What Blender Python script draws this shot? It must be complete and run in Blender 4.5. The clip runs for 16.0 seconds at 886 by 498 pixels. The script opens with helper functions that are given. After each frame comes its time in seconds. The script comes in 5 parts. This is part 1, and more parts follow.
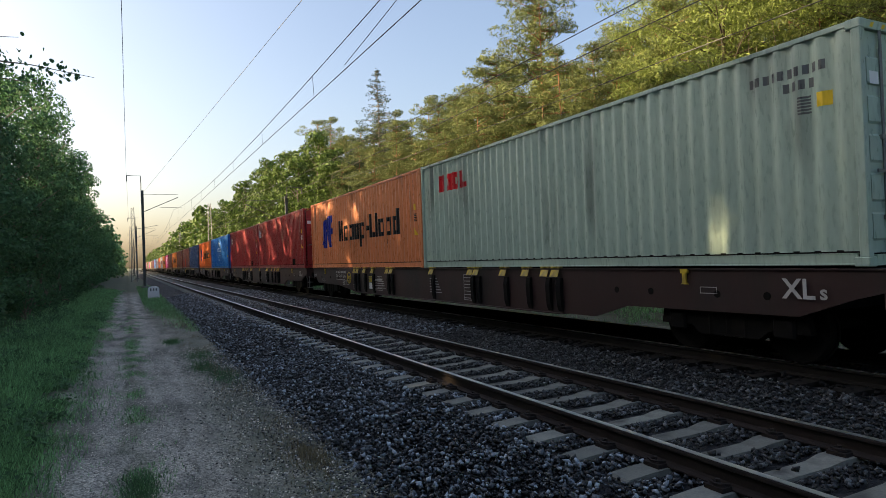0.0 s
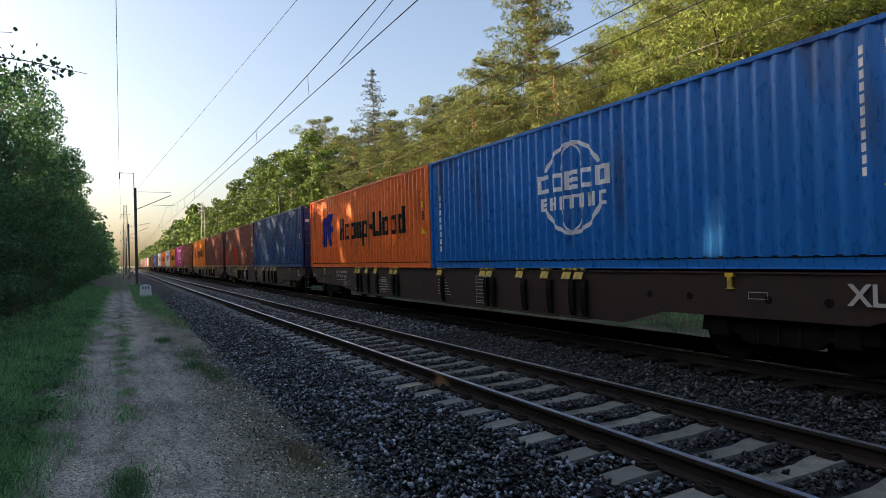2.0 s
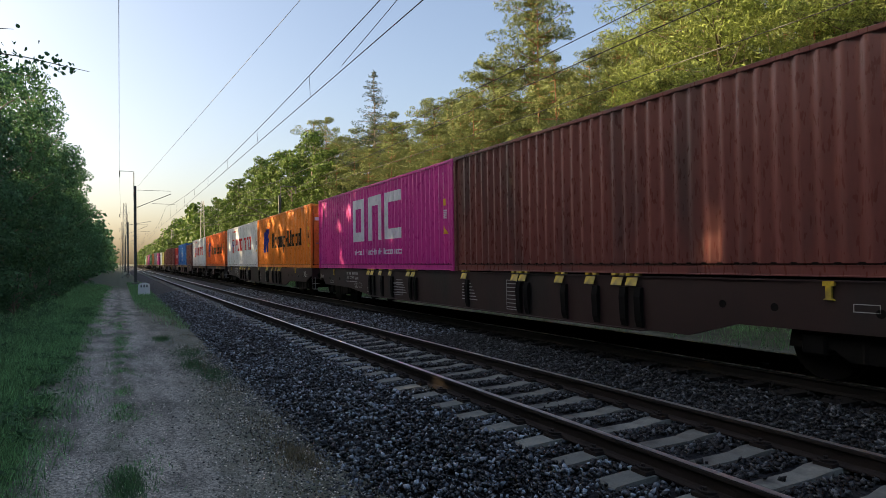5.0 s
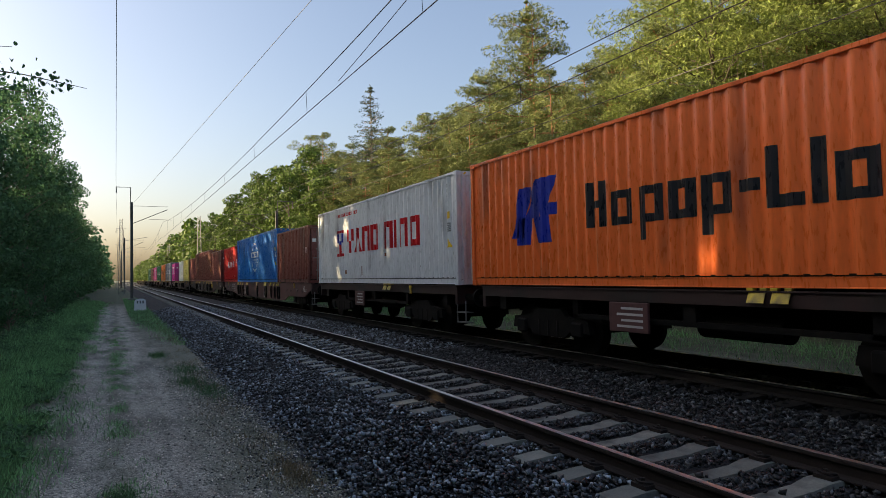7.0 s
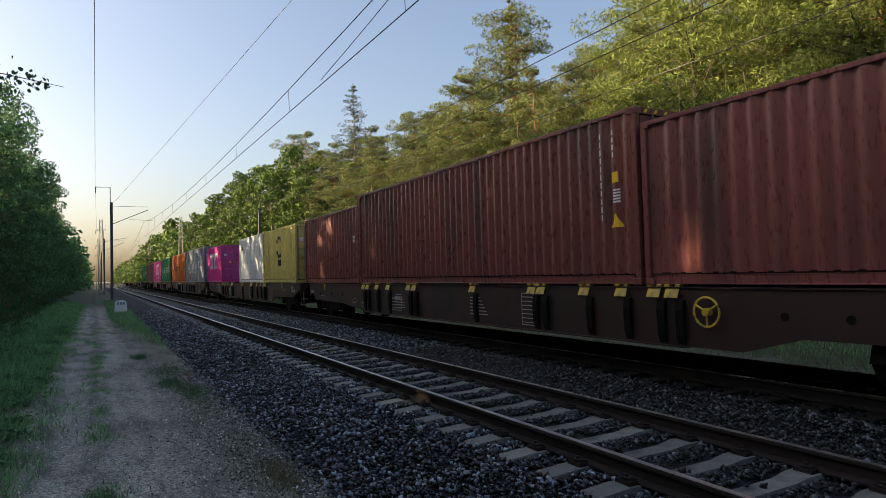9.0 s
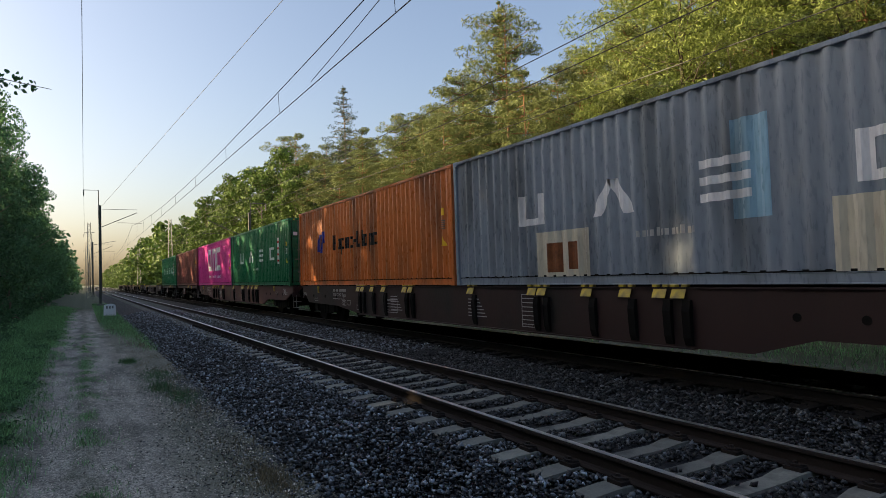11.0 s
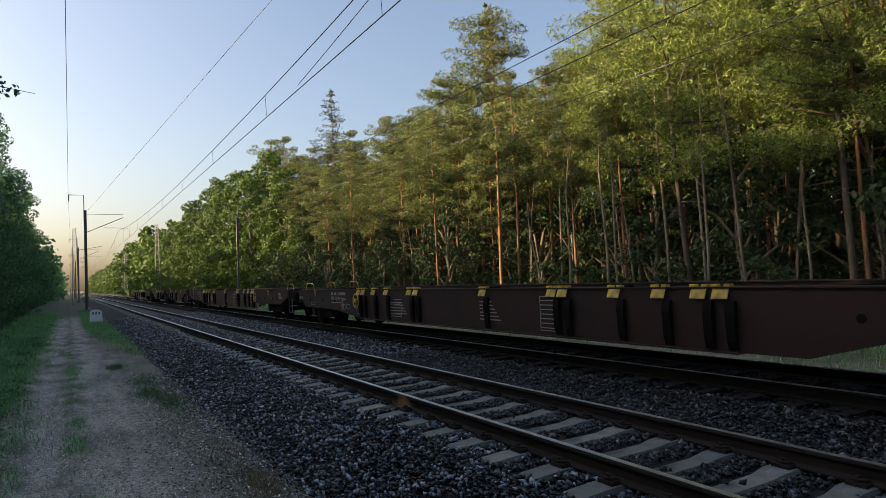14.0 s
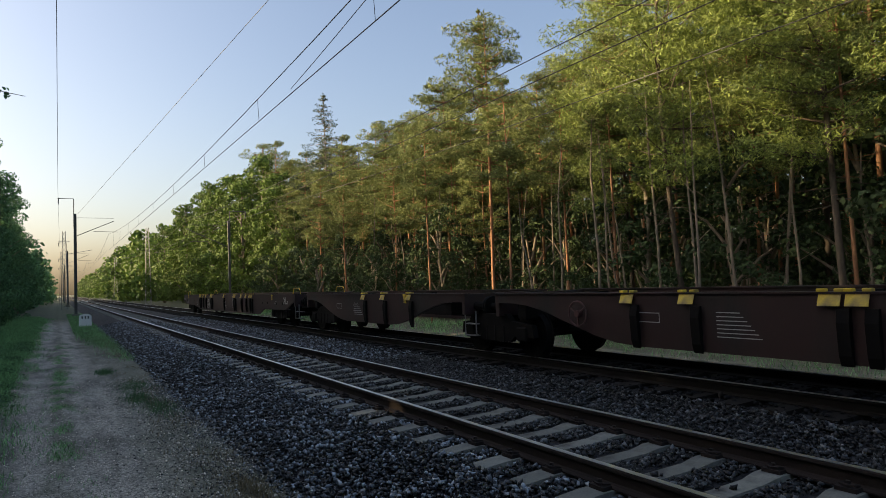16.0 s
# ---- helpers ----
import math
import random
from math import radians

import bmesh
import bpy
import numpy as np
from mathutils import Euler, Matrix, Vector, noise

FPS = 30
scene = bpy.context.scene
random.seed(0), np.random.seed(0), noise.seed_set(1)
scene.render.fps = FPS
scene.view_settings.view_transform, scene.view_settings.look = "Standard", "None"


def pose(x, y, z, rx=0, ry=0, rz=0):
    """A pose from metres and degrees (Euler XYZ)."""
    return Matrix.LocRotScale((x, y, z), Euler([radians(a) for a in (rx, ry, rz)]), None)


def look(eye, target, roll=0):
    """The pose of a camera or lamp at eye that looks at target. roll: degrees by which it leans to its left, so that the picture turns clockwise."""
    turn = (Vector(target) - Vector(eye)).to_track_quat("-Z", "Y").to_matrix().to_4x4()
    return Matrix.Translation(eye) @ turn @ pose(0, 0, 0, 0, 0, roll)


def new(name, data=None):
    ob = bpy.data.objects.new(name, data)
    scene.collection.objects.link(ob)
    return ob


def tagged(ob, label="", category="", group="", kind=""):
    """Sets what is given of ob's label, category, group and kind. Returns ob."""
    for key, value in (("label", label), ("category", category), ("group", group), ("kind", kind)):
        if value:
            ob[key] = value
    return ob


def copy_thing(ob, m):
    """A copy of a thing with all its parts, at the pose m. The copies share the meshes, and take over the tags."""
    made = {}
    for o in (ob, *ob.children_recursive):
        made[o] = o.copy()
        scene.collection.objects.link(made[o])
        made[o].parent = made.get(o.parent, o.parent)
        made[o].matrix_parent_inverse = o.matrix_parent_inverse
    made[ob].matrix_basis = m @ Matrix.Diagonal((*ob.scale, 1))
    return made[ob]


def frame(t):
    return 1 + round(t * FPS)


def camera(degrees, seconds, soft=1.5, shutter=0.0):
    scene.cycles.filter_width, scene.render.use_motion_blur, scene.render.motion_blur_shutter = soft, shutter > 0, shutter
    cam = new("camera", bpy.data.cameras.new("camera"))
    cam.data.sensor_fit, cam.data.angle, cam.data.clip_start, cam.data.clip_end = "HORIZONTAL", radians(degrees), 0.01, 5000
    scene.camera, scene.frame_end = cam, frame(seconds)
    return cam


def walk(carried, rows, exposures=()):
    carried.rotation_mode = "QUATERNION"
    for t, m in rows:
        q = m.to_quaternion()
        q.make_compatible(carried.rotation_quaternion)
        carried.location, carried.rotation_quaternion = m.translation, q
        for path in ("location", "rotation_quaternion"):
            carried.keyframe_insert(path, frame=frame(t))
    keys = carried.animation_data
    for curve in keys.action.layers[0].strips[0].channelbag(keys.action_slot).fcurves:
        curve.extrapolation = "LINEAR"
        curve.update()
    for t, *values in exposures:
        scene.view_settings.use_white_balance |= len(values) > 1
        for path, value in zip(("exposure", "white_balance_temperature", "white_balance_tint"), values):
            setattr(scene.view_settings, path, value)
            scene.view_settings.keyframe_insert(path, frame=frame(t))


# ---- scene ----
cam = camera(70.4, 16.0, soft=0.6)
EYE = 1.665
walk(cam, [
    (0, pose(0, 0, EYE, 90.72, 2.10, -26.59)),
    (0.5, pose(0, 0, EYE, 90.58, 1.54, -26.84)),
    (1, pose(0, 0, EYE, 90.39, 1.76, -27.74)),
    (1.5, pose(0, 0, EYE, 90.84, 1.99, -27.71)),
    (2, pose(0, 0, EYE, 90.76, 1.57, -27.16)),
    (2.5, pose(0, 0, EYE, 90.85, 1.54, -27.24)),
    (3, pose(0, 0, EYE, 91.16, 1.47, -27.20)),
    (3.5, pose(0, 0, EYE, 91.17, 1.95, -27.49)),
    (4, pose(0, 0, EYE, 90.86, 1.03, -27.10)),
    (6.5, pose(0, 0, EYE, 91.82, 0.94, -27.30)),
    (7, pose(0, 0, EYE, 92.25, 1.16, -27.50)),
    (7.5, pose(0, 0, EYE, 92.12, 1.04, -27.57)),
    (8, pose(0, 0, EYE, 92.10, 1.24, -27.30)),
    (8.5, pose(0, 0, EYE, 92.12, 1.22, -28.28)),
    (11, pose(0, 0, EYE, 92.24, 1.88, -29.73)),
    (11.5, pose(0, 0, EYE, 92.76, 1.80, -30.12)),
    (12, pose(0, 0, EYE, 92.81, 1.97, -30.34)),
    (12.5, pose(0, 0, EYE, 92.77, 2.12, -30.37)),
    (13, pose(0, 0, EYE, 92.98, 2.35, -30.50)),
    (13.5, pose(0, 0, EYE, 92.48, 2.42, -30.66)),
    (14, pose(0, 0, EYE, 92.41, 2.43, -30.71)),
    (14.5, pose(0, 0, EYE, 92.21, 1.96, -30.99)),
    (15, pose(0, 0, EYE, 92.69, 2.03, -30.66)),
    (15.5, pose(0, 0, EYE, 92.53, 2.20, -31.07)),
    (16, pose(0, 0, EYE, 92.83, 2.28, -31.43)),
], exposures=[(0, 1.32, 6650, 14), (4, 1.28, 6650, 14), (7, 1.12, 6650, 14), (16, 1.08, 6650, 14)])

# ---- light ----
SUN_AZ, SUN_EL = radians(-60), radians(18.7)   # azimuth from the track's direction, to the left of it
world = bpy.data.worlds.new("evening_sky")
scene.world = world
world.use_nodes = True
wn = world.node_tree.nodes
sky = wn.new("ShaderNodeTexSky")
sky.sky_type = "NISHITA"
sky.sun_disc = False
sky.sun_elevation, sky.sun_rotation = SUN_EL, SUN_AZ
sky.dust_density, sky.air_density, sky.ozone_density = 3.9, 1.0, 1.2
world.node_tree.links.new(sky.outputs[0], wn["Background"].inputs[0])
wn["Background"].inputs[1].default_value = 0.125
sun = new("sun", bpy.data.lights.new("sun", "SUN"))
sun.data.energy, sun.data.angle, sun.data.color = 5.0, radians(0.6), (1.0, 0.78, 0.46)
to_sun = Vector((math.sin(SUN_AZ) * math.cos(SUN_EL), math.cos(SUN_AZ) * math.cos(SUN_EL), math.sin(SUN_EL)))
sun.matrix_world = look(to_sun * 100, (0, 0, 0))


# ---- materials ----
def material(name, colour, rough=0.7, metal=0.0, vary=0.25, scale=3.0, fine=40.0, bump=0.15, dirt=None, dirt_amount=0.35,
             rand=0.0, island=0.0, skew=0.0, stretch=(1, 1, 1), transmit=0.0, gloss=0.5):
    """Noise at two scales over a base colour, with a dirt colour in patches and a fine relief."""
    m = bpy.data.materials.new(name)
    m.use_nodes = True
    n, l = m.node_tree.nodes, m.node_tree.links
    b = n["Principled BSDF"]
    b.inputs["Metallic"].default_value = metal
    b.inputs["Specular IOR Level"].default_value = gloss
    tc = n.new("ShaderNodeTexCoord")
    mp = n.new("ShaderNodeMapping")
    mp.inputs["Scale"].default_value = stretch
    l.new(tc.outputs["Object"], mp.inputs[0])
    big, small = n.new("ShaderNodeTexNoise"), n.new("ShaderNodeTexNoise")
    big.inputs["Scale"].default_value, small.inputs["Scale"].default_value = scale, fine
    big.inputs["Detail"].default_value = 5
    small.inputs["Detail"].default_value = 3
    l.new(mp.outputs[0], big.inputs[0])
    l.new(mp.outputs[0], small.inputs[0])
    add = n.new("ShaderNodeMath")
    add.operation = "ADD"
    l.new(big.outputs[0], add.inputs[0])
    l.new(small.outputs[0], add.inputs[1])
    val = n.new("ShaderNodeMapRange")
    val.inputs[1].default_value, val.inputs[2].default_value = 0.6, 1.4
    val.inputs[3].default_value, val.inputs[4].default_value = 1 - vary, 1 + vary
    l.new(add.outputs[0], val.inputs[0])
    last = val.outputs[0]
    if rand or island:
        src = n.new("ShaderNodeObjectInfo").outputs["Random"] if rand else n.new("ShaderNodeNewGeometry").outputs["Random Per Island"]
        amount = rand or island
        r = n.new("ShaderNodeMapRange")
        r.inputs[3].default_value, r.inputs[4].default_value = 1 - amount, 1 + amount
        if skew:
            pw = n.new("ShaderNodeMath")
            pw.operation = "POWER"
            pw.inputs[1].default_value = skew
            l.new(src, pw.inputs[0])
            src = pw.outputs[0]
            r.inputs[3].default_value, r.inputs[4].default_value = 1 - amount, 1 + amount * skew * 1.5
        l.new(src, r.inputs[0])
        mul = n.new("ShaderNodeMath")
        mul.operation = "MULTIPLY"
        l.new(last, mul.inputs[0])
        l.new(r.outputs[0], mul.inputs[1])
        last = mul.outputs[0]
    mix = n.new("ShaderNodeMix")
    mix.data_type, mix.blend_type = "RGBA", "MULTIPLY"
    mix.inputs[0].default_value = 1
    mix.inputs[6].default_value = (*colour, 1)
    l.new(last, mix.inputs[7])
    out = mix.outputs[2]
    if dirt:
        dn = n.new("ShaderNodeTexNoise")
        dn.inputs["Scale"].default_value, dn.inputs["Detail"].default_value = scale * 0.7, 7
        l.new(mp.outputs[0], dn.inputs[0])
        dr = n.new("ShaderNodeMapRange")
        dr.inputs[1].default_value, dr.inputs[2].default_value = 0.72 - dirt_amount * 0.5, 0.78 - dirt_amount * 0.2
        l.new(dn.outputs[0], dr.inputs[0])
        dm = n.new("ShaderNodeMix")
        dm.data_type = "RGBA"
        l.new(dr.outputs[0], dm.inputs[0])
        l.new(out, dm.inputs[6])
        dm.inputs[7].default_value = (*dirt, 1)
        out = dm.outputs[2]
    l.new(out, b.inputs["Base Color"])
    rr = n.new("ShaderNodeMapRange")
    rr.inputs[3].default_value, rr.inputs[4].default_value = max(0.05, rough - 0.12), min(1, rough + 0.12)
    l.new(small.outputs[0], rr.inputs[0])
    l.new(rr.outputs[0], b.inputs["Roughness"])
    if bump:
        bp = n.new("ShaderNodeBump")
        bp.inputs["Strength"].default_value, bp.inputs["Distance"].default_value = bump, 0.02
        l.new(add.outputs[0], bp.inputs["Height"])
        l.new(bp.outputs[0], b.inputs["Normal"])
    if transmit:
        tr = n.new("ShaderNodeBsdfTranslucent")
        l.new(out, tr.inputs[0])
        ms = n.new("ShaderNodeMixShader")
        ms.inputs[0].default_value = transmit
        l.new(b.outputs[0], ms.inputs[1])
        l.new(tr.outputs[0], ms.inputs[2])
        l.new(ms.outputs[0], n["Material Output"].inputs[0])
    return m


def painted(name, colour, rust=0.25):
    return material(name, tuple(min(0.85, c * 1.28) for c in colour), rough=0.3, vary=0.16, scale=0.9, fine=14, bump=0.05, dirt=tuple(c * 0.45 + 0.03 for c in colour),
                    dirt_amount=rust, stretch=(1, 1.6, 0.35))


STEEL_RAIL = material("polished_rail_head", (0.8, 0.79, 0.77), 0.36, 1.0, 0.1, 2, 60, 0.02)
RAIL_RUST = material("rusty_rail_web", (0.027, 0.02, 0.017), 0.85, 0, 0.3, 3, 60, 0.2, gloss=0.25)
CONCRETE = material("weathered_concrete", (0.19, 0.19, 0.16), 0.9, 0, 0.25, 4, 50, 0.25, dirt=(0.08, 0.077, 0.068), dirt_amount=0.4, rand=0.18)
STONE = material("dark_ballast_stone", (0.062, 0.071, 0.08), 0.36, 0, 0.35, 9, 60, 0.2, island=0.92, skew=4.6)
# Darker tone for stones right of the near rail and for clods.
STONE_DARKER = material("darker_ballast_stone", (0.026, 0.028, 0.029), 0.5, 0, 0.3, 9, 60, 0.2, island=0.9, skew=4.0)
# Far-track stones near black: the train's shade is put into the colour.
STONE_SHADE = material("shade_black_ballast_stone", (0.009, 0.009, 0.009), 0.8, 0, 0.3, 9, 60, 0.2, island=0.6, gloss=0.15)
# Far sleepers and rail webs, blackened to stand in for the train's shade.
TRACK_SHADE = material("shade_black_track", (0.016, 0.014, 0.012), 0.9, 0, 0.3, 3, 30, 0.2, gloss=0.15)
STONE_PIECE = material("ballast_stone_single", (0.062, 0.071, 0.08), 0.36, 0, 0.35, 9, 60, 0.2, rand=0.92, skew=4.6)
# Near black, so the sheet paints the shade in the gaps between stones.
BALLAST_BASE = material("ballast_gap_shade", (0.012, 0.012, 0.014), 0.95, 0, 0.6, 14, 30, 1.0)
WAGON = material("brown_wagon_paint", (0.03, 0.0125, 0.0112), 0.6, 0, 0.25, 1.2, 18, 0.08, dirt=(0.013, 0.011, 0.01), dirt_amount=0.45, stretch=(1, 1.3, 0.5))
BLACK = material("black_running_gear", (0.007, 0.0066, 0.006), 0.8, 0, 0.3, 3, 30, 0.15, dirt=(0.014, 0.011, 0.009), dirt_amount=0.4, gloss=0.12)
WAGON_RED = material("red_brown_wagon_paint", (0.085, 0.034, 0.032), 0.6, 0, 0.25, 1.2, 18, 0.08, dirt=(0.03, 0.02, 0.02), dirt_amount=0.4, stretch=(1, 1.3, 0.5))
YELLOW = material("yellow_paint", (0.62, 0.44, 0.03), 0.55, 0, 0.2, 4, 40, 0.05, dirt=(0.2, 0.15, 0.05), dirt_amount=0.4)
WHITE = material("white_paint", (0.85, 0.85, 0.84), 0.6, 0, 0.12, 3, 30, 0.04, dirt=(0.4, 0.39, 0.36), dirt_amount=0.35)
OFFWHITE = material("dull_white_lettering", (0.46, 0.46, 0.45), 0.7, 0, 0.15, 4, 30, 0.03)
GREY_STEEL = material("galvanised_steel", (0.22, 0.22, 0.21), 0.55, 0.3, 0.2, 3, 40, 0.08)
MAST_MAT = material("dark_mast_steel", (0.11, 0.11, 0.10), 0.7, 0.2, 0.25, 3, 40, 0.1)
WIRE = material("wire_copper_dark", (0.035, 0.035, 0.035), 0.5, 0.5, 0.1, 3, 30, 0.0)
BARK_PINE = material("pine_bark", (0.3, 0.15, 0.075), 0.95, 0, 0.4, 2, 14, 0.7, dirt=(0.12, 0.08, 0.055), dirt_amount=0.45, stretch=(1, 1, 0.3))
BARK = material("grey_bark", (0.2, 0.165, 0.12), 0.95, 0, 0.4, 3, 16, 0.7, stretch=(1, 1, 0.3))
BARK_DARK = material("dark_bark", (0.09, 0.07, 0.05), 0.95, 0, 0.4, 3, 16, 0.7, stretch=(1, 1, 0.3))
NEEDLE = material("pine_needles", (0.15, 0.182, 0.052), 0.8, 0, 0.3, 0.6, 8, 0.0, island=0.5, transmit=0.12)
SPRUCE = material("spruce_needles", (0.05, 0.075, 0.035), 0.75, 0, 0.3, 0.6, 8, 0.0, island=0.4, transmit=0.15)
LEAF = material("broad_leaves", (0.1, 0.16, 0.024), 0.75, 0, 0.35, 0.4, 8, 0.0, island=0.5, transmit=0.12)
LEAF_DARK = material("shaded_leaves", (0.09, 0.19, 0.08), 0.75, 0, 0.35, 0.5, 8, 0.0, island=0.35, transmit=0.4)
LEAF_SUN = material("yellow_green_needles", (0.185, 0.24, 0.05), 0.7, 0, 0.35, 0.4, 8, 0.0, island=0.5, transmit=0.2)
# Leaf green darkened to stand in for shade under and behind the pines.
UNDER = material("shade_dimmed_leaves", (0.045, 0.078, 0.024), 0.8, 0, 0.35, 0.5, 8, 0.0, island=0.4, transmit=0.1)
GRASS = material("grass_blades", (0.2, 0.4, 0.16), 0.7, 0, 0.35, 0.8, 8, 0.0, island=0.75, transmit=0.3)
DRY = material("dry_grass", (0.2, 0.16, 0.09), 0.8, 0, 0.35, 0.8, 8, 0.0, island=0.4, transmit=0.2)
GRAVEL = material("path_gravel", (0.42, 0.385, 0.33), 0.9, 0, 0.3, 6, 40, 0.3, island=0.6, skew=1.5)


def ground_material():
    """Sandy gravel track with a green strip, grass at its side, forest soil further off."""
    m = material("ground_soil_and_gravel", (0.4, 0.36, 0.3), 0.95, 0, 0.5, 2.2, 45, 0.35, dirt=(0.13, 0.12, 0.1), dirt_amount=0.45, stretch=(1.5, 0.4, 1))
    n, l = m.node_tree.nodes, m.node_tree.links
    b = n["Principled BSDF"]
    base = b.inputs["Base Color"].links[0].from_socket
    tc = n.new("ShaderNodeTexCoord")
    sep = n.new("ShaderNodeSeparateXYZ")
    l.new(tc.outputs["Object"], sep.inputs[0])
    no = n.new("ShaderNodeTexNoise")
    no.inputs["Scale"].default_value, no.inputs["Detail"].default_value = 1.1, 8
    l.new(tc.outputs["Object"], no.inputs[0])
    off = n.new("ShaderNodeMath")
    off.operation = "MULTIPLY_ADD"
    off.inputs[1].default_value, off.inputs[2].default_value = 1.0, -0.5
    l.new(no.outputs[0], off.inputs[0])
    sx = n.new("ShaderNodeMath")
    sx.operation = "ADD"
    l.new(sep.outputs[0], sx.inputs[0])
    l.new(off.outputs[0], sx.inputs[1])
    ramp = n.new("ShaderNodeValToRGB")
    mr = n.new("ShaderNodeMapRange")
    mr.inputs[1].default_value, mr.inputs[2].default_value = -4, 16
    l.new(sx.outputs[0], mr.inputs[0])
    l.new(mr.outputs[0], ramp.inputs[0])
    e = ramp.color_ramp.elements
    stops = [(-4, 1), (-1.15, 1), (-0.7, 0.25), (-0.5, 0.05), (-0.2, 0.05), (0.0, 0.6), (0.2, 0.1), (0.8, 0.05), (1.1, 0.5), (1.7, 0.75), (2.2, 0.6), (10.9, 0.3), (11.5, 0.25), (12.4, 0.55), (13.4, 0.9), (16, 1)]
    while len(e) < len(stops):
        e.new(0.5)
    for el, (x, v) in zip(e, stops):
        el.position = (x + 4) / 20
        el.color = (v, v, v, 1)
    # further on, turf closes in from the track's side, and at last over the whole path
    far = n.new("ShaderNodeMapRange")
    far.inputs[1].default_value, far.inputs[2].default_value = 14, 34
    l.new(sep.outputs[1], far.inputs[0])
    side = n.new("ShaderNodeMapRange")
    side.inputs[1].default_value, side.inputs[2].default_value = 0.35, 0.95
    l.new(sx.outputs[0], side.inputs[0])
    both = n.new("ShaderNodeMath")
    both.operation = "MULTIPLY"
    l.new(far.outputs[0], both.inputs[0])
    l.new(side.outputs[0], both.inputs[1])
    end = n.new("ShaderNodeMapRange")
    end.inputs[1].default_value, end.inputs[2].default_value = 50, 66
    l.new(sep.outputs[1], end.inputs[0])
    most = n.new("ShaderNodeMath")
    most.operation = "MAXIMUM"
    l.new(both.outputs[0], most.inputs[0])
    l.new(end.outputs[0], most.inputs[1])
    most2 = n.new("ShaderNodeMath")
    most2.operation = "MAXIMUM"
    l.new(most.outputs[0], most2.inputs[0])
    l.new(ramp.outputs[0], most2.inputs[1])
    mix = n.new("ShaderNodeMix")
    mix.data_type = "RGBA"
    l.new(most2.outputs[0], mix.inputs[0])
    grit = n.new("ShaderNodeTexVoronoi")
    grit.inputs["Scale"].default_value = 46
    l.new(tc.outputs["Object"], grit.inputs[0])
    bw = n.new("ShaderNodeSeparateColor")
    l.new(grit.outputs["Color"], bw.inputs[0])
    gv = n.new("ShaderNodeMapRange")
    gv.inputs[3].default_value, gv.inputs[4].default_value = 0.3, 1.5
    l.new(bw.outputs[0], gv.inputs[0])
    gm = n.new("ShaderNodeMix")
    gm.data_type, gm.blend_type = "RGBA", "MULTIPLY"
    gm.inputs[0].default_value = 1
    l.new(base, gm.inputs[6])
    l.new(gv.outputs[0], gm.inputs[7])
    l.new(gm.outputs[2], mix.inputs[6])
    soil = n.new("ShaderNodeValToRGB")
    soil.color_ramp.elements[0].color = (0.042, 0.06, 0.024, 1)
    soil.color_ramp.elements[1].color = (0.11, 0.11, 0.06, 1)
    soil.color_ramp.elements[0].position, soil.color_ramp.elements[1].position = 0.35, 0.7
    n2 = n.new("ShaderNodeTexNoise")
    n2.inputs["Scale"].default_value, n2.inputs["Detail"].default_value = 3.5, 8
    l.new(tc.outputs["Object"], n2.inputs[0])
    l.new(n2.outputs[0], soil.inputs[0])
    l.new(soil.outputs[0], mix.inputs[7])
    l.new(mix.outputs[2], b.inputs["Base Color"])
    return m


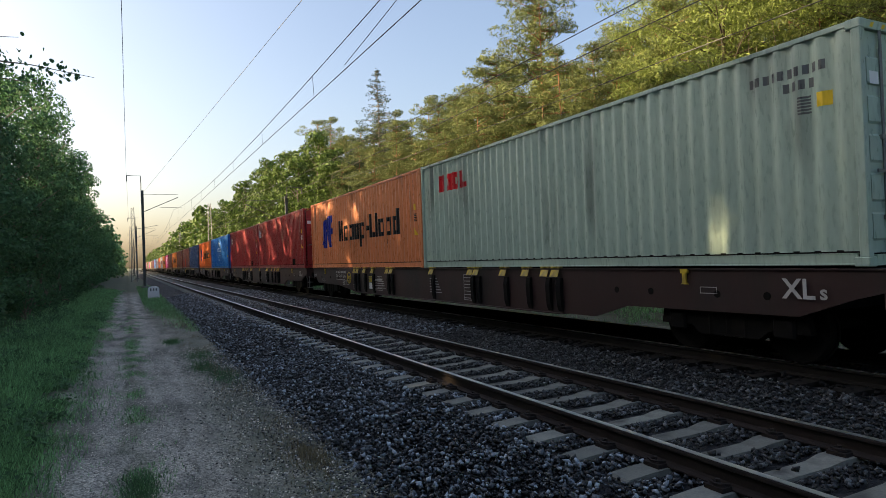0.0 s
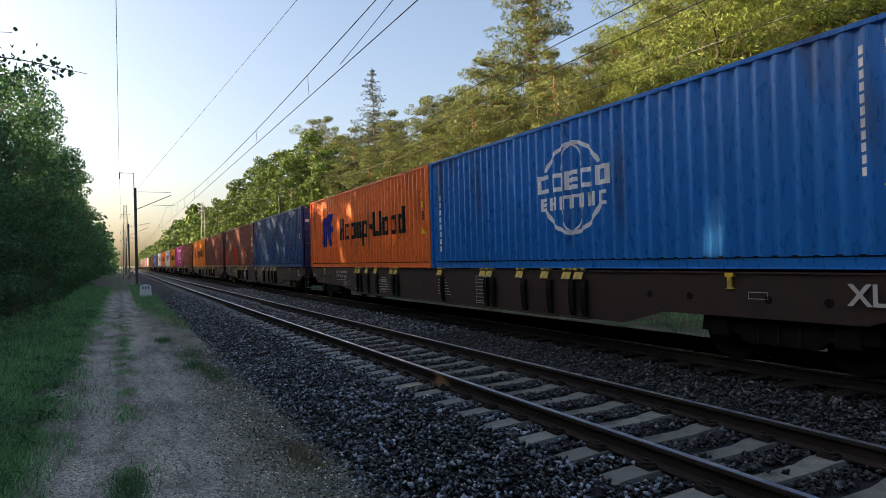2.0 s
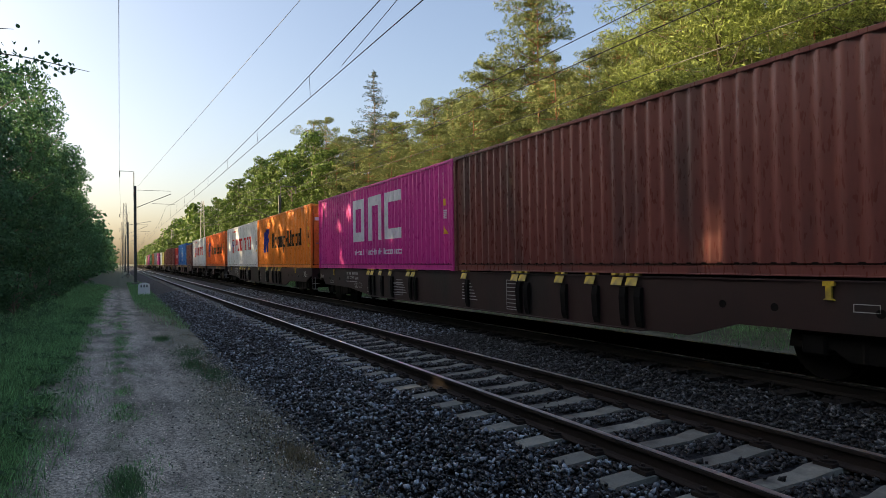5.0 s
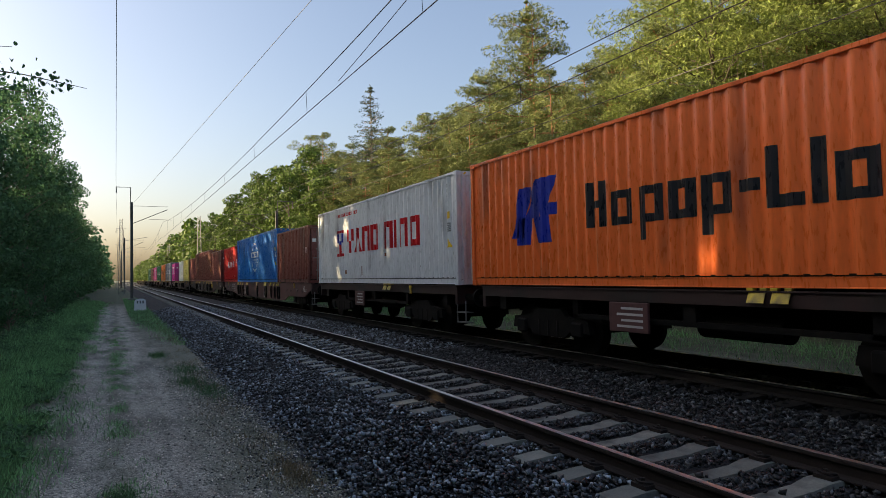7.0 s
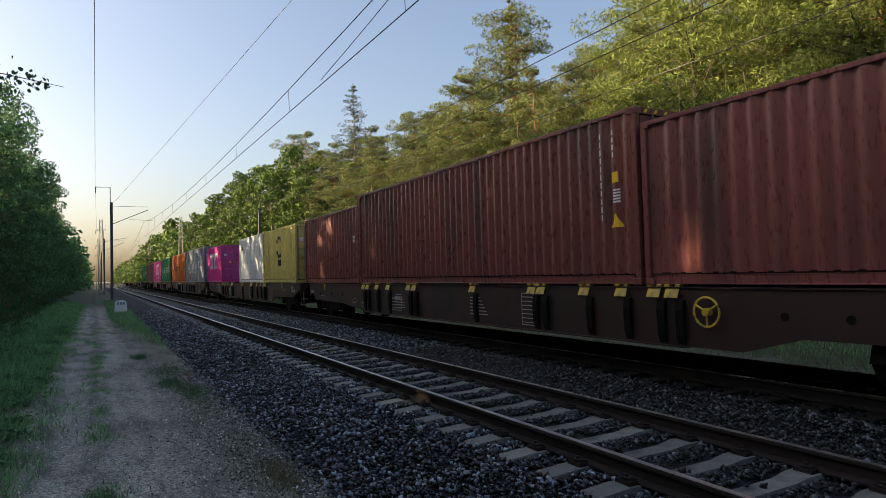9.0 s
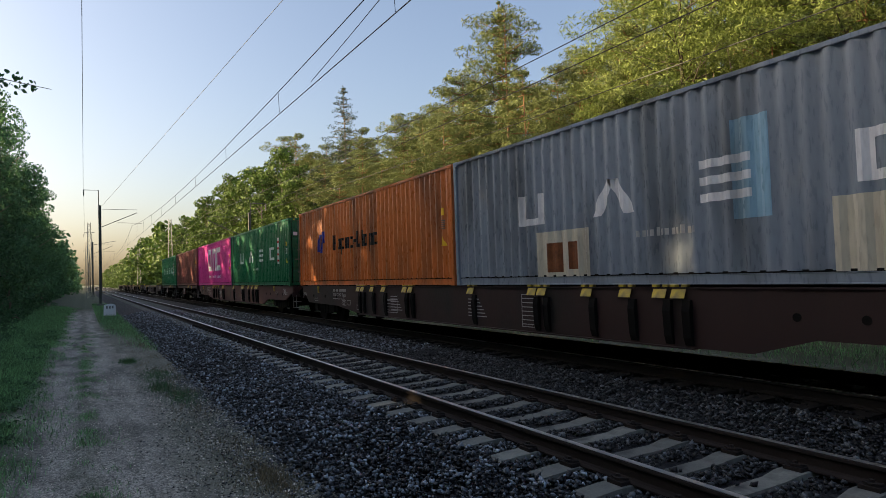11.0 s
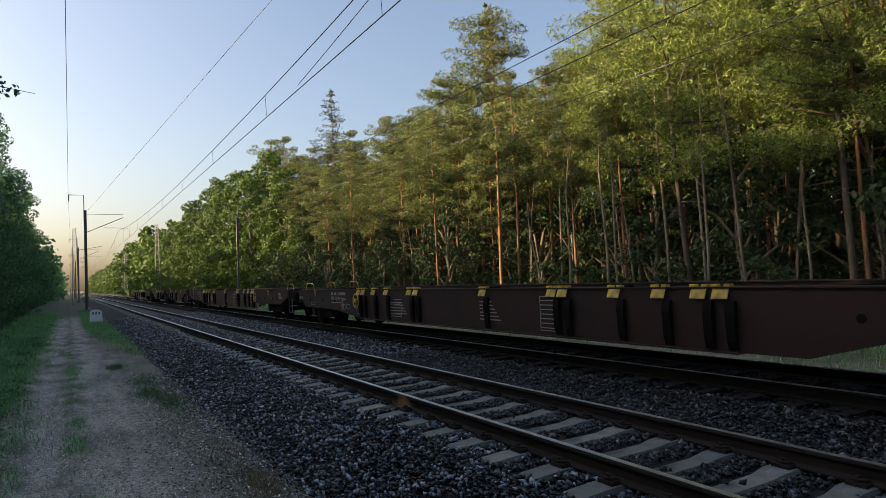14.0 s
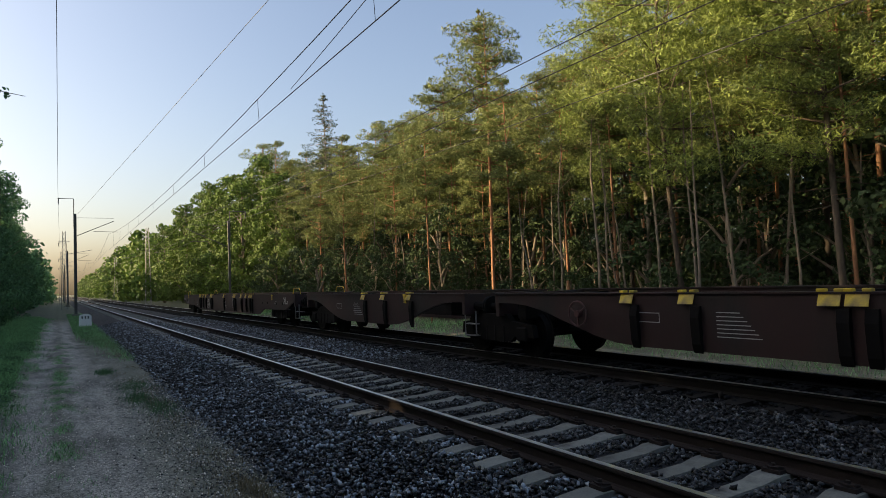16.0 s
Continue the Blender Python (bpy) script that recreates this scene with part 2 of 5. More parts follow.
# ---- mesh building ----
class Shape:
    """Vertices and faces gathered before they become one mesh."""

    def __init__(self):
        self.v, self.f, self.smooth = [], [], False

    def face(self, pts):
        i = len(self.v)
        self.v += [tuple(p) for p in pts]
        self.f.append(tuple(range(i, i + len(pts))))
        return self

    def box(self, x0, x1, y0, y1, z0, z1, c=0.0):
        """A box, with its edges cut off by c."""
        if not c:
            i = len(self.v)
            self.v += [(x, y, z) for z in (z0, z1) for y in (y0, y1) for x in (x0, x1)]
            self.f += [tuple(i + k for k in q) for q in ((0, 2, 3, 1), (4, 5, 7, 6), (0, 1, 5, 4), (2, 6, 7, 3), (0, 4, 6, 2), (1, 3, 7, 5))]
            return self
        bm = bmesh.new()
        bmesh.ops.create_cube(bm, size=1, matrix=Matrix.LocRotScale(((x0 + x1) / 2, (y0 + y1) / 2, (z0 + z1) / 2), None, (x1 - x0, y1 - y0, z1 - z0)))
        bmesh.ops.bevel(bm, geom=bm.edges[:], offset=c, segments=1, affect="EDGES")
        i = len(self.v)
        bm.verts.index_update()
        self.v += [tuple(v.co) for v in bm.verts]
        self.f += [tuple(i + v.index for v in q.verts) for q in bm.faces]
        bm.free()
        return self

    def prism(self, outline, axis, a, b):
        """An outline of two coordinates, swept along axis from a to b."""
        def at(p, s):
            q = list(p)
            q.insert("xyz".index(axis), s)
            return tuple(q)
        i, n = len(self.v), len(outline)
        self.v += [at(p, a) for p in outline] + [at(p, b) for p in outline]
        self.f += [tuple(i + k for k in range(n))[::-1], tuple(i + n + k for k in range(n))]
        self.f += [(i + k, i + (k + 1) % n, i + n + (k + 1) % n, i + n + k) for k in range(n)]
        return self

    def tube(self, pts, radii, sides=8, caps=True):
        """A round bar along points."""
        pts = [Vector(p) for p in pts]
        if not hasattr(radii, "__len__"):
            radii = [radii] * len(pts)
        i, n = len(self.v), len(pts)
        for k, p in enumerate(pts):
            d = (pts[min(k + 1, n - 1)] - pts[max(k - 1, 0)]).normalized()
            side = d.cross(Vector((0, 0, 1)) if abs(d.z) < 0.9 else Vector((0, 1, 0))).normalized()
            up = side.cross(d)
            for s in range(sides):
                a = 2 * math.pi * s / sides
                self.v.append(tuple(p + (side * math.cos(a) + up * math.sin(a)) * radii[k]))
        for k in range(n - 1):
            for s in range(sides):
                a, b = i + k * sides + s, i + k * sides + (s + 1) % sides
                self.f.append((a, b, b + sides, a + sides))
        if caps:
            self.f += [tuple(i + s for s in range(sides))[::-1], tuple(i + (n - 1) * sides + s for s in range(sides))]
        return self

    def mesh(self, name, mat):
        me = bpy.data.meshes.new(name)
        me.from_pydata(self.v, [], self.f)
        me.materials.append(mat)
        if self.smooth:
            me.shade_smooth()
        me.update()
        return me


def part(name, shape, mat, parent, label="", at=None):
    ob = new(name, shape if isinstance(shape, bpy.types.Mesh) else shape.mesh(name, mat))
    ob.parent = parent
    if at is not None:
        ob.matrix_basis = at
    return tagged(ob, label)


def thing(name, label, category, group="", at=None, kind=""):
    ob = tagged(new(name), label, category, group, kind)
    if at is not None:
        ob.matrix_basis = at
    return ob


def scatter_mesh(name, pos, size, mat, shape_v, shape_f, flat=1.0, rng=None):
    """Many small copies of one little shape, turned and squashed at random, in one mesh."""
    rng = rng or np.random.default_rng(5)
    n, k = len(pos), len(shape_v)
    q = rng.normal(size=(n, 4))
    q /= np.linalg.norm(q, axis=1)[:, None]
    w, x, y, z = q.T
    rot = np.stack([1 - 2 * (y * y + z * z), 2 * (x * y - z * w), 2 * (x * z + y * w), 2 * (x * y + z * w), 1 - 2 * (x * x + z * z),
                    2 * (y * z - x * w), 2 * (x * z - y * w), 2 * (y * z + x * w), 1 - 2 * (x * x + y * y)], 1).reshape(n, 3, 3)
    s = np.asarray(size)[:, None, None] * rng.uniform(0.45, 1.35, (n, 1, 3))
    loc = np.asarray(shape_v)[None] * s * rng.uniform(0.6, 1.3, (n, k, 1))
    loc = np.einsum("nij,nkj->nki", rot, loc)
    loc[:, :, 2] *= flat
    verts = (loc + np.asarray(pos)[:, None]).reshape(-1, 3)
    faces = np.asarray(shape_f)
    allf = (faces[None] + (np.arange(n) * k)[:, None, None]).reshape(-1, faces.shape[1])
    return raw_mesh(name, verts, allf, mat)


def raw_mesh(name, verts, faces, mat):
    me = bpy.data.meshes.new(name)
    verts, faces = np.asarray(verts, dtype=np.float32), np.asarray(faces, dtype=np.int32)
    m, k = faces.shape
    me.vertices.add(len(verts))
    me.vertices.foreach_set("co", verts.ravel())
    me.loops.add(m * k)
    me.loops.foreach_set("vertex_index", faces.ravel())
    me.polygons.add(m)
    me.polygons.foreach_set("loop_start", np.arange(m, dtype=np.int32) * k)
    me.materials.append(mat)
    me.update(calc_edges=True)
    me.validate()
    return me


# ---- ground ----
NEAR_C, FAR_C = 4.82, 8.83        # centre lines of the two tracks
FAR_RAIL = 0.06                   # rail height of the far track
SAG = [(-400, -0.1), (-12, -0.2), (-3.2, -0.34), (-1.2, -0.42), (-0.5, -0.5), (-0.2, -0.5), (0.0, -0.465), (0.25, -0.5), (1.0, -0.5), (1.5, -0.48), (2.3, -0.5), (3.0, -0.6),
       (10.6, -0.6), (11.2, -0.42), (12.8, -0.42), (14, -0.3), (20, -0.1), (400, 0.3)]
BED = [(1.95, -0.53), (2.3, -0.44), (2.9, -0.3), (3.35, -0.22), (3.6, -0.2), (6.1, -0.2), (6.6, -0.22), (7.0, -0.19), (7.5, -0.15), (10.2, -0.15), (10.7, -0.3), (11.3, -0.55)]


def height(table, x):
    return np.interp(x, [a for a, _ in table], [b for _, b in table])


def sheet(name, xs, ys, table, mat, rough, label):
    X, Y = np.meshgrid(xs, ys)
    Z = height(table, X)
    for i in range(X.shape[0]):
        for j in range(X.shape[1]):
            if -6 < X[i, j] < 14 and -4 < Y[i, j] < 60:
                p = Vector((X[i, j] * 1.3, Y[i, j] * 0.9, 0))
                Z[i, j] += rough * (noise.noise(p) + 0.5 * noise.noise(p * 3.1))
    v = np.stack([X, Y, Z], 2).reshape(-1, 3)
    n, m = len(xs), len(ys)
    a = (np.arange(m - 1)[:, None] * n + np.arange(n - 1)[None]).ravel()
    me = raw_mesh(name, v, np.stack([a, a + 1, a + n + 1, a + n], 1), mat)
    me.shade_smooth()
    return tagged(new(name, me), label, kind="structure")


near_y = list(np.arange(-6, 30, 0.3)) + list(np.arange(30, 90, 2.0)) + [100, 130, 180, 260, 400, 700, 1500, 4000]
ground = sheet("ground", [-1500, -400, -100, -40, -20, -12] + list(np.arange(-8, 3.1, 0.18)) + [4, 6, 8, 10, 10.6] + list(np.arange(11, 16, 0.5)) + [18, 22, 30, 60, 150, 400, 1500],
               [-400, -60, -20] + near_y, SAG, ground_material(), 0.007, "sandy gravel path with green strips, grass verge and forest floor")
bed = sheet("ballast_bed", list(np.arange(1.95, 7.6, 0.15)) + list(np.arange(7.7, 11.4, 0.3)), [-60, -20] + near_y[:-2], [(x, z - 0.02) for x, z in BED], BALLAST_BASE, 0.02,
            "crushed stone ballast bed under two tracks, near-black base for shaded gaps")

# ---- stones of the bed ----
CHIP_V = [(0.62, 0.1, 0), (-0.6, 0.05, 0.1), (0.08, 0.6, -0.05), (0, -0.62, 0.08), (0.15, 0.1, 0.5), (-0.1, 0, -0.55)]
CHIP_F = [(0, 2, 4), (2, 1, 4), (1, 3, 4), (3, 0, 4), (2, 0, 5), (1, 2, 5), (3, 1, 5), (0, 3, 5)]


def stone_points(x0, x1, y0, y1, per_m2, rng, lift):
    n = int((x1 - x0) * (y1 - y0) * per_m2)
    x, y = rng.uniform(x0, x1, n), rng.uniform(y0, y1, n)
    keep = np.ones(n, bool)
    for c in (NEAR_C, FAR_C):
        for r in (c - 0.753, c + 0.753):
            keep &= np.abs(x - r) > 0.085
    x, y = x[keep], y[keep]
    return np.stack([x, y, height(BED, x) + 0.012 + rng.uniform(-0.015, lift, len(x)) * np.where(np.abs(x - NEAR_C) < 1.3, 0.35, 1)], 1)


def free_of_sleepers(p, share, rng):
    on = (np.abs(p[:, 0] - NEAR_C) < 1.33) & (np.abs((p[:, 1] - SLEEPER_Y0 + 0.315) % 0.63 - 0.315) < 0.17)
    return p[~on | (rng.uniform(size=len(p)) < share)]


SLEEPER_Y0 = 0.22
rng = np.random.default_rng(11)
near = free_of_sleepers(stone_points(1.98, 7.5, 1.0, 13.5, 600, rng, 0.042), 0.006, rng)
far = free_of_sleepers(stone_points(1.98, 7.6, 13.5, 46, 230, rng, 0.045), 0.02, rng)
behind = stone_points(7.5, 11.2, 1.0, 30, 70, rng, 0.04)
toe = np.stack([2.05 - np.abs(rng.normal(0, 0.26, 2400)), rng.uniform(1, 17, 2400), np.full(2400, -0.49)], 1)
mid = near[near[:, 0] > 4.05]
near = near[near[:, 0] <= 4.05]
stones = part("ballast_stones", scatter_mesh("ballast_stones_mid", mid, rng.uniform(0.028, 0.066, len(mid)), STONE_DARKER, CHIP_V, CHIP_F, 0.85, rng), STONE_DARKER, bed, "darker crushed stones between the rails and tracks")
stones["kind"] = "stuff"
stones = part("ballast_stones", scatter_mesh("ballast_stones", np.concatenate([near, toe]), np.concatenate([rng.uniform(0.03, 0.07, len(near)), rng.uniform(0.018, 0.048, 2400)]),
                                             STONE, CHIP_V, CHIP_F, 0.85, rng), STONE, bed, "loose crushed ballast stones")
stones["kind"] = "stuff"
stones = part("ballast_stones", scatter_mesh("ballast_stones_far", far, rng.uniform(0.042, 0.085, len(far)), STONE, CHIP_V, CHIP_F, 0.7, rng), STONE, bed, "loose crushed ballast stones")
stones["kind"] = "stuff"
stones = part("ballast_stones", scatter_mesh("ballast_stones_behind", behind, rng.uniform(0.05, 0.1, len(behind)), STONE_SHADE, CHIP_V, CHIP_F, 0.7, rng), STONE_SHADE, bed, "crushed ballast stones coloured black for the train's shade")
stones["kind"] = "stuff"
pebbles = np.stack([rng.uniform(-0.9, 2.3, 26000), 1.0 + 17 * rng.uniform(size=26000) ** 1.3, np.zeros(26000)], 1)
pebbles[:, 2] = height(SAG, pebbles[:, 0]) + 0.004
peb = part("path_pebbles", scatter_mesh("path_pebbles", pebbles, 0.005 + 0.022 * rng.uniform(size=len(pebbles)) ** 2.2, GRAVEL, CHIP_V, CHIP_F, 0.8, rng), GRAVEL, ground, "small pale gravel on the path")
peb["kind"] = "stuff"
clods = np.stack([2.15 - np.abs(rng.normal(0, 0.55, 9000)), 1.0 + 15 * rng.uniform(size=9000) ** 1.2, np.zeros(9000)], 1)
clods[:, 2] = height(SAG, clods[:, 0]) + 0.004
peb = part("path_pebbles", scatter_mesh("dark_pebbles", clods, rng.uniform(0.008, 0.03, len(clods)), STONE_DARKER, CHIP_V, CHIP_F, 0.7, rng), STONE_DARKER, ground, "small dark stones and clods at the ballast's foot")
peb["kind"] = "stuff"


chips = np.stack([rng.uniform(0.85, 2.3, 5000), 1.5 + 16 * rng.uniform(size=5000) ** 1.3, np.zeros(5000)], 1)
chips[:, 2] = height(SAG, chips[:, 0]) + 0.006
peb = part("path_pebbles", scatter_mesh("pale_chips", chips, rng.uniform(0.012, 0.04, len(chips)), GRAVEL, CHIP_V, CHIP_F, 0.6, rng), GRAVEL, ground, "pale stone chips at the path's edge")
peb["kind"] = "stuff"

# the stones nearest to the path, one by one
piece_meshes = [scatter_mesh("ballast_stone", np.zeros((1, 3)), [0.055], STONE_PIECE, CHIP_V, CHIP_F, 0.85, np.random.default_rng(70 + k)) for k in range(8)]
for k in range(290):
    x, y = rng.uniform(2.15, 3.2), rng.uniform(3.0, 6.5)
    part("ballast_stone", piece_meshes[k % 8], STONE_PIECE, bed, at=pose(x, y, float(height(BED, x)) + 0.055, 0, 0, rng.uniform(0, 360)))

# ---- tracks ----
def rail_outline(c, top):
    half = [(0.0, 0.0), (0.03, -0.002), (0.036, -0.012), (0.036, -0.036), (0.01, -0.05), (0.009, -0.135), (0.03, -0.15), (0.075, -0.158), (0.075, -0.172), (0, -0.172)]
    return [(c + a, top + b) for a, b in half] + [(c - a, top + b) for a, b in half[-2:0:-1]]


def track(centre, top, label, web):
    t = thing("railway_track", label, "railway track", kind="structure")
    for c in (centre - 0.753, centre + 0.753):
        r = part("rail", Shape().prism(rail_outline(c, top), "y", -40, 900), web, t, "steel rail with dark web, rusty on the near track")
        part("running_surface", Shape().box(c - 0.029, c + 0.029, -40, 900, top - 0.004, top + 0.003), STEEL_RAIL, r, "bright polished rail head")
    return t


def sleeper_shape(top):
    s = Shape()
    prof = [(-1.3, 0.0), (-1.27, 0.015), (-1.0, 0.03), (-0.5, 0.03), (-0.3, 0.005), (0.3, 0.005), (0.5, 0.03), (1.0, 0.03), (1.27, 0.015), (1.3, 0.0)]
    for (xa, za), (xb, zb) in zip(prof, prof[1:]):
        i = len(s.v)
        for x, z in ((xa, za), (xb, zb)):
            w = 0.1 if abs(x) < 0.4 else 0.115
            s.v += [(x, -w, top + z), (x, w, top + z), (x, w + 0.03, top - 0.14), (x, -w - 0.03, top - 0.14)]
        s.f += [(i, i + 4, i + 5, i + 1), (i + 1, i + 5, i + 6, i + 2), (i + 3, i + 7, i + 4, i)]
    s.f += [(0, 1, 2, 3), (len(s.v) - 1, len(s.v) - 2, len(s.v) - 3, len(s.v) - 4)]
    return s


def clip_shape():
    """Rail pad, two tension clamps with their screws, for both rails of a sleeper."""
    s = Shape()
    for r in (-0.753, 0.753):
        for side in (-1, 1):
            x = r + side * 0.125
            s.box(x - 0.05, x + 0.05, -0.085, 0.085, -0.175, -0.135)
            s.tube([(x - side * 0.055, -0.06, -0.128), (x + side * 0.02, -0.055, -0.115), (x + side * 0.03, 0, -0.12), (x + side * 0.02, 0.055, -0.115), (x - side * 0.055, 0.06, -0.128)], 0.012, 5)
            s.tube([(x, 0, -0.14), (x, 0, -0.088)], 0.02, 6)
    return s


near_track = track(NEAR_C, 0.0, "near railway track with concrete sleepers and rusty rails", RAIL_RUST)
far_track = track(FAR_C, FAR_RAIL, "far railway track in the shade of the train", TRACK_SHADE)
sl_mesh, clip_mesh = sleeper_shape(-0.2).mesh("sleeper", CONCRETE), clip_shape().mesh("fastening", RAIL_RUST)
for k in range(-6, 190):
    s = part("sleeper", sl_mesh, CONCRETE, near_track, at=pose(NEAR_C, SLEEPER_Y0 + k * 0.63, 0, 0, 0, random.uniform(-0.6, 0.6)))
    if k < 45:
        part("fastening", clip_mesh, RAIL_RUST, s)
rest = Shape()
for k in range(190, 620):
    y = SLEEPER_Y0 + k * 0.63
    rest.box(NEAR_C - 1.3, NEAR_C + 1.3, y - 0.14, y + 0.14, -0.3, -0.175)
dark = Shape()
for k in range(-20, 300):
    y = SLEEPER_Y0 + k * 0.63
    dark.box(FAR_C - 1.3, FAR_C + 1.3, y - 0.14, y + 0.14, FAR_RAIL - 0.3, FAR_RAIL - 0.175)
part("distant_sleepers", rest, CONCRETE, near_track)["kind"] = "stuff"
part("shade_black_sleepers", dark, TRACK_SHADE, far_track, "sleepers coloured black for the train's shade")["kind"] = "stuff"


# ---- trees ----
def tree(name, label, trunk, crown, bark, leaf, category="tree", group=""):
    t = thing(name, label, category, group)
    part("trunk", trunk, bark, t)
    part("crown", raw_mesh("crown", *crown, leaf), leaf, t)
    return t


def billow(centres, radii, count, rng, flat=0.75):
    """Points spread over rounded clumps, thicker on their upper side, and the way each point faces."""
    c, r = np.asarray(centres), np.asarray(radii)
    share = np.maximum(6, (count * r ** 2 / (r ** 2).sum())).astype(int)
    p, r = np.repeat(c, share, 0), np.repeat(r, share)[:, None]
    d = rng.normal(size=p.shape)
    d /= np.linalg.norm(d, axis=1)[:, None]
    d[:, 2] = d[:, 2] * 0.85 + 0.2
    return p + d * r * np.array([1, 1, flat]) * rng.uniform(0.5, 1.1, (len(p), 1)) ** 0.5, d


def facing_leaves(points, out, length, width, rng, loose=0.6):
    """A folded leaf at each point, its face turned more or less outward."""
    n = len(points)
    nrm = out + rng.normal(size=(n, 3)) * loose
    nrm /= np.linalg.norm(nrm, axis=1)[:, None]
    d = np.cross(nrm, rng.normal(size=(n, 3)))
    d /= np.linalg.norm(d, axis=1)[:, None]
    s = np.cross(nrm, d)
    l, w = length * rng.uniform(0.6, 1.35, (n, 1)), width * rng.uniform(0.6, 1.35, (n, 1))
    v = np.stack([points - d * l * 0.5, points + s * w * 0.5 + nrm * w * 0.15, points + d * l * 0.5, points - s * w * 0.5 + nrm * w * 0.15], 1).reshape(-1, 3)
    i = np.arange(n)[:, None] * 4
    return v, np.concatenate([i + [0, 1, 2], i + [0, 2, 3]])


def pine(seed, h, base, spread, tufts, leaf=NEEDLE, cone=False, bark=BARK_PINE, cloud=0.56, needle=0.22):
    """A tall bare stem and, from base of its height on, uneven whorls of boughs with needle tufts."""
    rng = np.random.default_rng(seed)
    bend = rng.uniform(-0.35, 0.35, 2)
    stem = lambda z: Vector((bend[0] * math.sin(z / h * 2.6), bend[1] * math.sin(z / h * 3.3), z))
    r0 = 0.0048 * h
    s = Shape()
    s.smooth = True
    zs = np.linspace(-0.3, h * 0.985, 12)
    s.tube([stem(z) for z in zs], [r0 * (1.15 - z / h) + 0.012 for z in zs], 9)
    cents, sizes = [], []
    z = h * base
    while z < h * 0.99:
        f = (z / h - base) / (1 - base)
        reach = spread * ((1 - f) ** 0.95 if cone else min(1.0, 0.5 + f * 1.4) * (1 - f) ** 0.55 + 0.12)
        for _ in range(4 if not cone else 5):
            if rng.uniform() < (0.2 if not cone else 0.08):
                continue
            a, ln = rng.uniform(0, 2 * math.pi), reach * rng.uniform(0.55, 1.2)
            out = Vector((math.cos(a), math.sin(a), 0))
            rise = rng.uniform(0.0, 0.55) if not cone else rng.uniform(-0.2, 0.3)
            p0 = stem(z)
            pts = [p0, p0 + out * ln * 0.5 + Vector((0, 0, ln * rise * 0.4)), p0 + out * ln + Vector((0, 0, ln * rise + 0.1))]
            s.tube(pts, [0.035, 0.022, 0.006], 4, False)
            side = Vector((-out.y, out.x, 0))
            for q in np.linspace(0.4 if not cone else 0.25, 1.0, max(2, int(ln * 1.7))):
                cents.append(p0 + out * ln * q + Vector((0, 0, ln * rise * q * q + 0.08)) + side * rng.normal() * ln * 0.17 * (1.1 - 0.4 * q))
                sizes.append(cloud * rng.uniform(0.6, 1.25) * (0.75 + 0.35 * min(1, ln / 2)) * (1 - 0.5 * f if cone else 1))
        z += rng.uniform(0.4, 0.85) * (0.6 if cone else 1)
    for q in range(4):
        cents.append(stem(h * (0.93 + q * 0.023)))
        sizes.append(cloud * (0.5 - 0.1 * q))
    for q in np.linspace(h * 0.22, h * base, 9):
        a, ln, p0 = rng.uniform(0, 6.28), rng.uniform(0.4, 1.3), stem(q)
        s.tube([p0, p0 + Vector((math.cos(a) * ln, math.sin(a) * ln, -0.1 * ln))], [0.02, 0.006], 4, False)
    pts, face = billow([tuple(c) for c in cents], sizes, tufts, rng, 0.5)
    v, _ = facing_leaves(pts, face + (0, 0, 0.25), needle, needle * 0.36, rng, 0.75)
    n = len(pts)
    return s, (v.reshape(n, 4, 3)[:, :3].reshape(-1, 3), np.arange(3 * n).reshape(-1, 3)), bark, leaf


def broadleaf(seed, h, radius, low, count, leaf=LEAF, size=0.2, bark=BARK, lumps=64):
    """A forked trunk and a crown of rounded leaf clumps of uneven size and outline."""
    rng = np.random.default_rng(seed)
    s = Shape()
    s.smooth = True
    s.tube([(0, 0, -0.3), (0.1, 0, h * 0.2), (0.05, 0.15, h * 0.45), (-0.1, 0.1, h * 0.75)], [0.018 * h, 0.014 * h, 0.01 * h, 0.03], 9)
    cents, radii = [], []
    for k in range(lumps):
        f = (k + rng.uniform(0, 1)) / lumps
        z = low + (h - low) * f * 0.95
        prof = (math.sin(math.pi * min(1, 0.18 + 0.82 * f) ** 0.8) ** 0.6) if f < 0.97 else 0.2
        a = k * 2.4 + rng.uniform(-0.7, 0.7)
        rr = radius * prof * math.sqrt(rng.uniform(0.2, 1)) * (1 + 0.2 * math.sin(3 * a + seed) + 0.15 * math.sin(7 * f + a * 2)) * 0.92
        c = (math.cos(a) * rr, math.sin(a) * rr, z)
        cents.append(c)
        radii.append(radius * rng.uniform(0.17, 0.36) * (1 - 0.35 * f))
        if k % 3 == 0:
            z0 = max(0.3, z - rr * 0.7 - 0.5)
            s.tube([(0.05, 0.1, z0), (c[0] * 0.5, c[1] * 0.5, (z0 + z) / 2 + 0.2), c], [0.06, 0.04, 0.012], 5, False)
    pts, out = billow(cents, radii, count, rng)
    return s, facing_leaves(pts, out, size, size * 0.72, rng), bark, leaf


def plant(proto, x, y, turn, size=1.0, wide=1.0):
    zg = float(height(SAG, x))
    m = pose(x, y, zg, 0, 0, turn) @ Matrix.Diagonal((size * wide, size * wide, size, 1))
    return copy_thing(proto, m)


def first(name, label, args, x, y, turn=0, category="tree", group=""):
    s, crown, bark, leaf = args
    t = tree(name, label, s, crown, bark, leaf, category, group)
    t.matrix_basis = pose(x, y, float(height(SAG, x)), 0, 0, turn)
    return t


